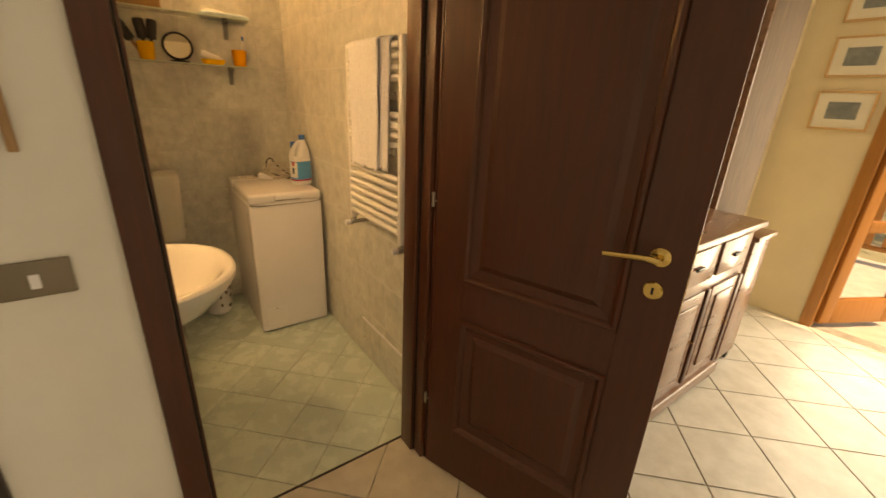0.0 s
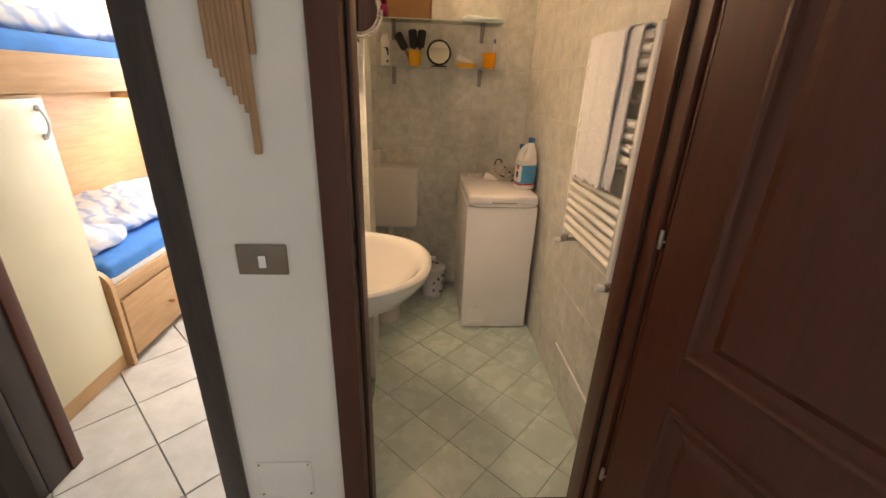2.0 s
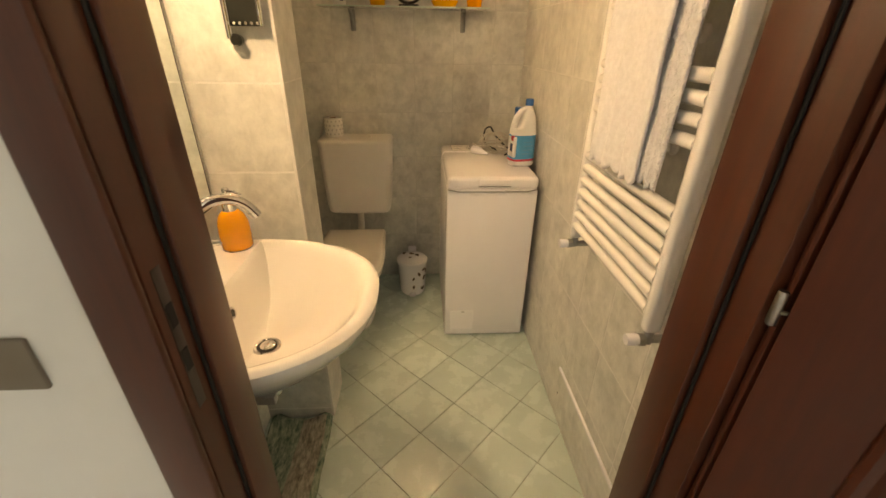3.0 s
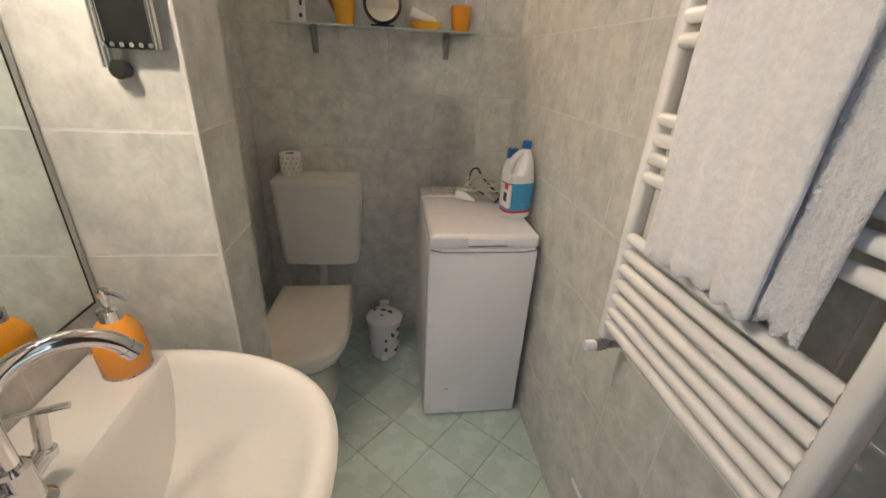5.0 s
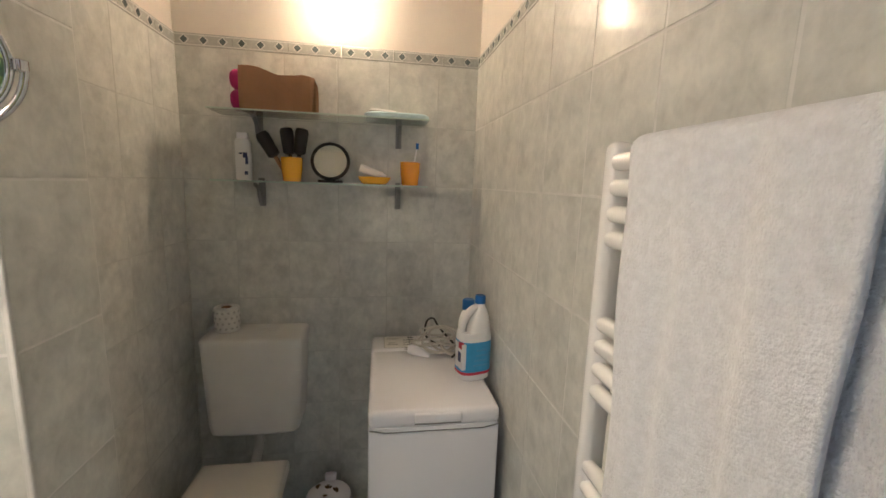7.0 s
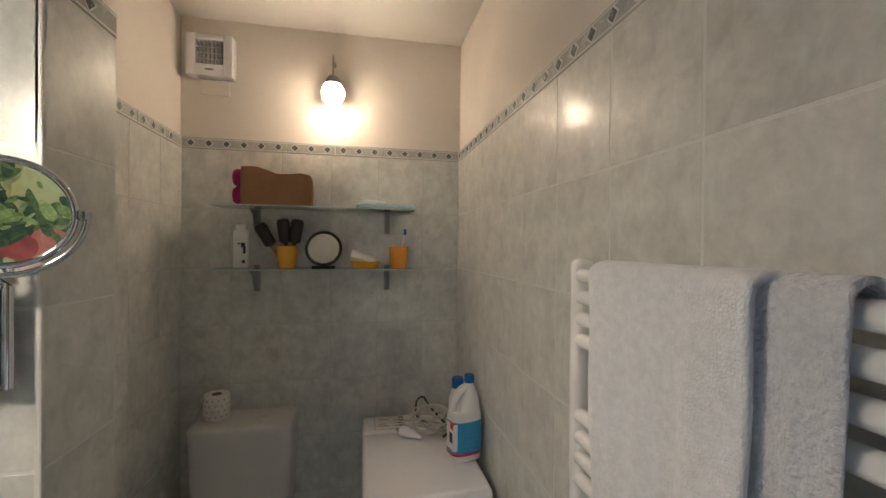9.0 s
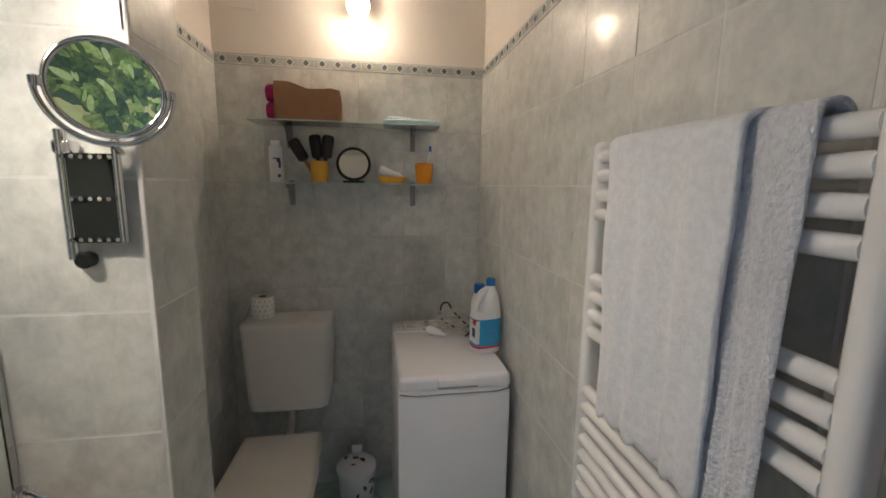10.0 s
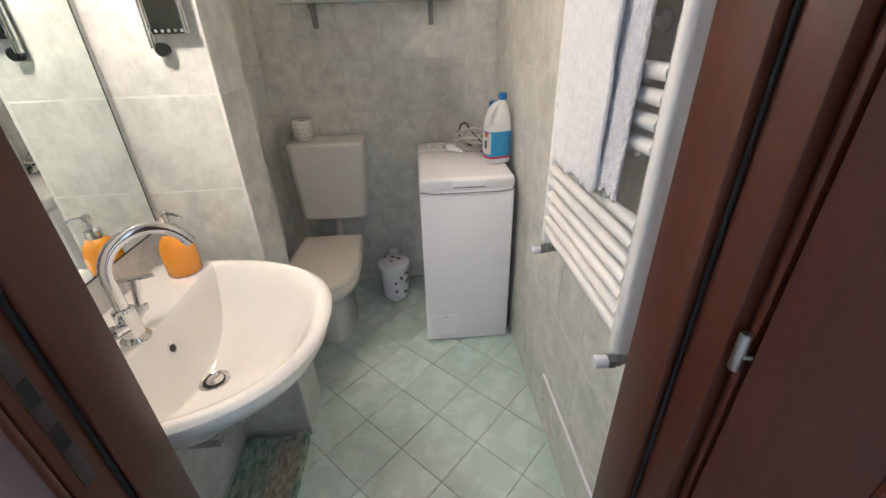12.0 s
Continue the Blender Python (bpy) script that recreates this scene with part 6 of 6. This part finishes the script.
def reading_lamp():
    l = thing("reading_lamp", "small grey clip lamp at the end of the bed", "lamp", at=(-1.13, 3.86, 1.06))
    part("clip", box(-0.02, 0.02, -0.02, 0.02, 0.0, 0.03, 0.004), BRACKET, l)
    part("stem", rod((0, 0, 0.03), (0, 0, 0.09), 0.006), BRACKET, l)
    part("shade", moved(lathe([(0.02, 0), (0.028, 0.02), (0.042, 0.08), (0.040, 0.08), (0.02, 0.01)], 20), pose(0, 0.02, 0.10, 60, 0, 40)), BRACKET, l)


# ---- living room things ----


def sideboard():
    s = thing("sideboard", "polished red-brown wooden sideboard with panelled doors", "sideboard")
    x0, x1, y0, y1 = 1.50, 2.70, 0.87, 1.285
    part("top", box(x0 - 0.05, x1 + 0.06, y0 - 0.03, y1, 0.905, 0.935, 0.008, 3), WALNUT, s)
    part("body", box(x0, x1, y0, y1, 0.11, 0.9045, 0.004), WALNUT, s)
    part("plinth", box(x0 - 0.02, x1 + 0.02, y0 - 0.025, y1, 0.04, 0.1095, 0.010, 3), WALNUT, s)
    for x in (x0 + 0.02, x1 - 0.02):
        for y in (y0 + 0.01, y1 - 0.04):
            part("foot", moved(lathe([(0.016, 0), (0.026, 0.02), (0.022, 0.0405)], 14), pose(x, y, 0)), WALNUT, s)
    for x in (1.52, 1.90, 2.30, 2.665):
        part("pilaster", box(x - 0.018, x + 0.018, y0 - 0.016, y0 - 0.0003, 0.13, 0.66, 0.006), DARK_WOOD, s, "dark wooden pilaster")
    for a, c in ((1.56, 1.86), (1.95, 2.26), (2.345, 2.635)):
        dr = part("drawer", box(a - 0.02, c + 0.02, y0 - 0.012, y0 - 0.0003, 0.72, 0.885, 0.006), WALNUT, s)
        part("pull", box((a + c) / 2 - 0.035, (a + c) / 2 + 0.035, y0 - 0.026, y0 - 0.0125, 0.795, 0.812, 0.005), BLACK, dr, "dark drawer pull")
        d = part("door", box(a, c, y0 - 0.010, y0 - 0.0003, 0.15, 0.66, 0.004), WALNUT, s)
        part("door_panel", box(a + 0.05, c - 0.05, y0 - 0.018, y0 - 0.0104, 0.20, 0.61, 0.007), WALNUT, d)
        part("key", rod((c - 0.03, y0 - 0.034, 0.40), (c - 0.03, y0 - 0.0105, 0.40), 0.004, 8), BRASS, d)
    e = thing("low_cabinet", "red-brown low wooden cabinet beside the sideboard", "cabinet")
    part("top", box(2.79, 3.06, 0.86, 1.095, 0.80, 0.83, 0.008), WALNUT, e)
    part("body", box(2.81, 3.04, 0.88, 1.09, 0.06, 0.7995, 0.006), WALNUT, e)
    for x in (2.84, 3.01):
        for y in (0.91, 1.06):
            part("foot", box(x - 0.02, x + 0.02, y - 0.02, y + 0.02, 0, 0.0605, 0.004), BLACK, e)
    t = tagged(mesh_object("tray", box(1.95, 2.2, 0.98, 1.18, 0.9355, 0.975, 0.01), PALE_BLUE, True), "pale blue box on the sideboard", "box")
    p = thing("tall_cupboard", "tall dark wooden cupboard beside the french door wall", "cupboard")
    part("body", box(2.806, 3.27, 1.10, 1.285, 0.0, 2.3, 0.008), OAK, p)
    # lighter wood than the body: the lit side is put into the colour
    part("side_panel", box(2.79, 2.8055, 1.10, 1.285, 0.0, 2.3, 0.004), WALNUT, p, "side panel in a lighter red-brown that paints in the light on it")
    part("cornice", box(2.775, 3.29, 1.08, 1.285, 2.3005, 2.36, 0.012), WENGE, p)


def framed_picture(y, z, w, h):
    f = thing("picture", "small framed grey photograph with pale mount on the wall", "picture", "framed photographs")
    x = 3.9995
    part("mount", box(x - 0.012, x, y - w / 2 + 0.014, y + w / 2 - 0.014, z - h / 2 + 0.014, z + h / 2 - 0.014), MOUNT, f, "cream mount", smooth=False)
    part("photo", box(x - 0.0145, x - 0.0122, y - w * 0.26, y + w * 0.26, z - h * 0.22, z + h * 0.22), PHOTO, f, "grey photograph", smooth=False)
    for a in ((y - w / 2, y - w / 2 + 0.0138, z - h / 2, z + h / 2), (y + w / 2 - 0.0138, y + w / 2, z - h / 2, z + h / 2), (y - w / 2 + 0.014, y + w / 2 - 0.014, z - h / 2, z - h / 2 + 0.0138), (y - w / 2 + 0.014, y + w / 2 - 0.014, z + h / 2 - 0.0138, z + h / 2)):
        part("frame", box(x - 0.02, x, a[0], a[1], a[2], a[3], 0.003), BEECH, f)


def terrace():
    structure("terrace", box(4.15, 6.6, -3.0, 3.0, -0.30, -0.02), HALL_TILE, "sunlit tiled terrace outside the french door", "terrace")
    r = thing("railing", "honey-coloured wooden terrace railing", "railing")
    part("handrail", box(6.42, 6.52, -3.0, 3.0, 0.92, 0.98, 0.01), PINE, r)
    part("bottom_rail", box(6.44, 6.50, -3.0, 3.0, 0.12, 0.17, 0.006), PINE, r)
    for i in range(38):
        y = -2.96 + 0.16 * i
        part("baluster", box(6.45, 6.49, y - 0.04, y + 0.04, 0.1705, 0.9195, 0.008), PINE, r)
    for y in (-2.98, 0.0, 2.98):
        part("post", box(6.525, 6.61, y - 0.045, y + 0.045, -0.02, 1.02, 0.008), PINE, r)


def tree(x, y, h, seed):
    t = thing("tree", "leafy green garden tree with uneven crown", "tree", "garden trees", at=(x, y, -0.30))
    rnd = random.Random(seed)
    part("trunk", tube(curve_points([(0, 0, 0), (0.06, 0.03, h * 0.25), (-0.04, 0.08, h * 0.5), (0.05, 0.0, h * 0.8)], 5), [0.16 - 0.008 * i for i in range(16)], 10), BARK, t)
    limbs = []
    for i in range(7):
        a, z = rnd.uniform(0, 6.28), h * rnd.uniform(0.35, 0.7)
        e = Vector((math.cos(a) * h * 0.28, math.sin(a) * h * 0.28, z + h * 0.2))
        limbs.append(e)
        part("limb", tube(curve_points([(0, 0, z), e * 0.5 + Vector((0, 0, z * 0.5)), e], 4), 0.04, 8), BARK, t)
    b = bmesh.new()
    verts, faces = [], []
    for i in range(2600):
        c = rnd.choice(limbs) + Vector((rnd.gauss(0, h * 0.10), rnd.gauss(0, h * 0.10), rnd.gauss(0, h * 0.10)))
        s = rnd.uniform(0.05, 0.11)
        q = Euler((rnd.uniform(0, 6.28), rnd.uniform(0, 6.28), rnd.uniform(0, 6.28))).to_matrix()
        k = len(verts)
        verts += [c + q @ Vector(p) * s for p in ((-1, 0, 0), (0, -0.45, 0.1), (1, 0, 0), (0, 0.45, 0.1))]
        faces.append((k, k + 1, k + 2, k + 3))
    me = bpy.data.meshes.new("crown")
    me.from_pydata(verts, [], faces)
    me.materials.append(LEAVES)
    ob = new("crown", me)
    ob.parent = t


# ---- place everything ----
bathroom_door_frame()
bathroom_door()
bedroom_door_frame()
window_bedroom()
sheer_curtain()
french_door()
bar_radiator()
towels()
washing_machine()
toilet()
cistern()
toilet_roll()
waste_bin()
bleach_bottle()
cable_heap()
washbasin()
basin_tap()
soap_dispenser()
wall_mirror()
mirror_lamp()
wall_bulb()
vent()
glass_shelf(1.553)
glass_shelf(1.810)
shelf_things()
extending_mirror()
bath_mat()
access_panel()
light_switch()
junction_cover()
pan_pipes()
wall_painting()
bunk_bed()
bedroom_cabinet()
reading_lamp()
sideboard()
framed_picture(0.97, 1.48, 0.30, 0.24)
framed_picture(0.97, 1.80, 0.30, 0.24)
framed_picture(0.97, 2.12, 0.30, 0.24)
terrace()
for tx, ty, th, ts in ((9.5, 1.6, 4.2, 1), (11.0, -1.2, 5.0, 2), (10.0, 4.4, 4.5, 3)):
    tree(tx, ty, th, ts)

structure("pillar_corner_trim", box(PX - 0.006, PX + 0.0006, PY0 - 0.0006, PY0 + 0.006, 0.0, 2.098, 0.002), GROUT, "white corner strip on the tiled pillar", "trim")
# tiles last
# wide pale joints on right wall and pillar front stand for lit tile edges
tile_wall(wall_right, (RIGHT + 0.009, BACK, 0), -90, BACK - NEAR, BACK - 3.102, joint=0.0034)
tile_wall(wall_back, (LEFT, BACK + 0.009, 0), 0, RIGHT - LEFT, 0.334 - LEFT - TW, joint=0.0020, bed=TIGHT_GROUT)
tile_wall(wall_left, (LEFT - 0.009, PY1, 0), 90, BACK - PY1, 0.16, joint=0.0020, bed=TIGHT_GROUT)
tile_wall(pillar, (PX - 0.009, PY0, 0), 90, PY1 - PY0, 0.5)
tile_wall(pillar, (LEFT, PY0 + 0.009, 0), 0, PX - LEFT, 0.5, joint=0.0034)
basin_wall = structure("wall_basin_niche", box(LEFT - 0.0095, LEFT - 0.0088, NEAR, PY0, -0.01, 2.05), PLASTER, "tiled wall behind the washbasin", "wall")
tile_wall(basin_wall, (LEFT - 0.009, NEAR, 0), 90, PY0 - NEAR, 0.06)
near_wall = structure("wall_bathroom_near", box(LEFT - 0.009, 0.204, NEAR - 0.0088, NEAR - 0.0005, -0.01, TOP), PLASTER, "tiled wall beside the bathroom doorway", "wall")
floor_tiles(bath_floor, "bath", 0.2075, (0.706, 2.452), lambda x, y: True, 0.004, FLOOR_TILE, LEFT, RIGHT, NEAR + 0.026, BACK, 0.0020)
floor_tiles(hall_floor, "hall", 0.3335, (-0.680, 1.720), lambda x, y: not (x > 1.45 and y > 1.7) and not (-0.3 < x and y > 1.75), 0.012, HALL_TILE, -2.05, 4.0, -1.5, NEAR + 0.016, 0.006)
floor_tiles(hall_floor, "bedroom", 0.3335, (-0.680, 1.720), lambda x, y: True, 0.012, HALL_TILE, -2.05, -0.19, NEAR + 0.0165, 4.3, 0.006)
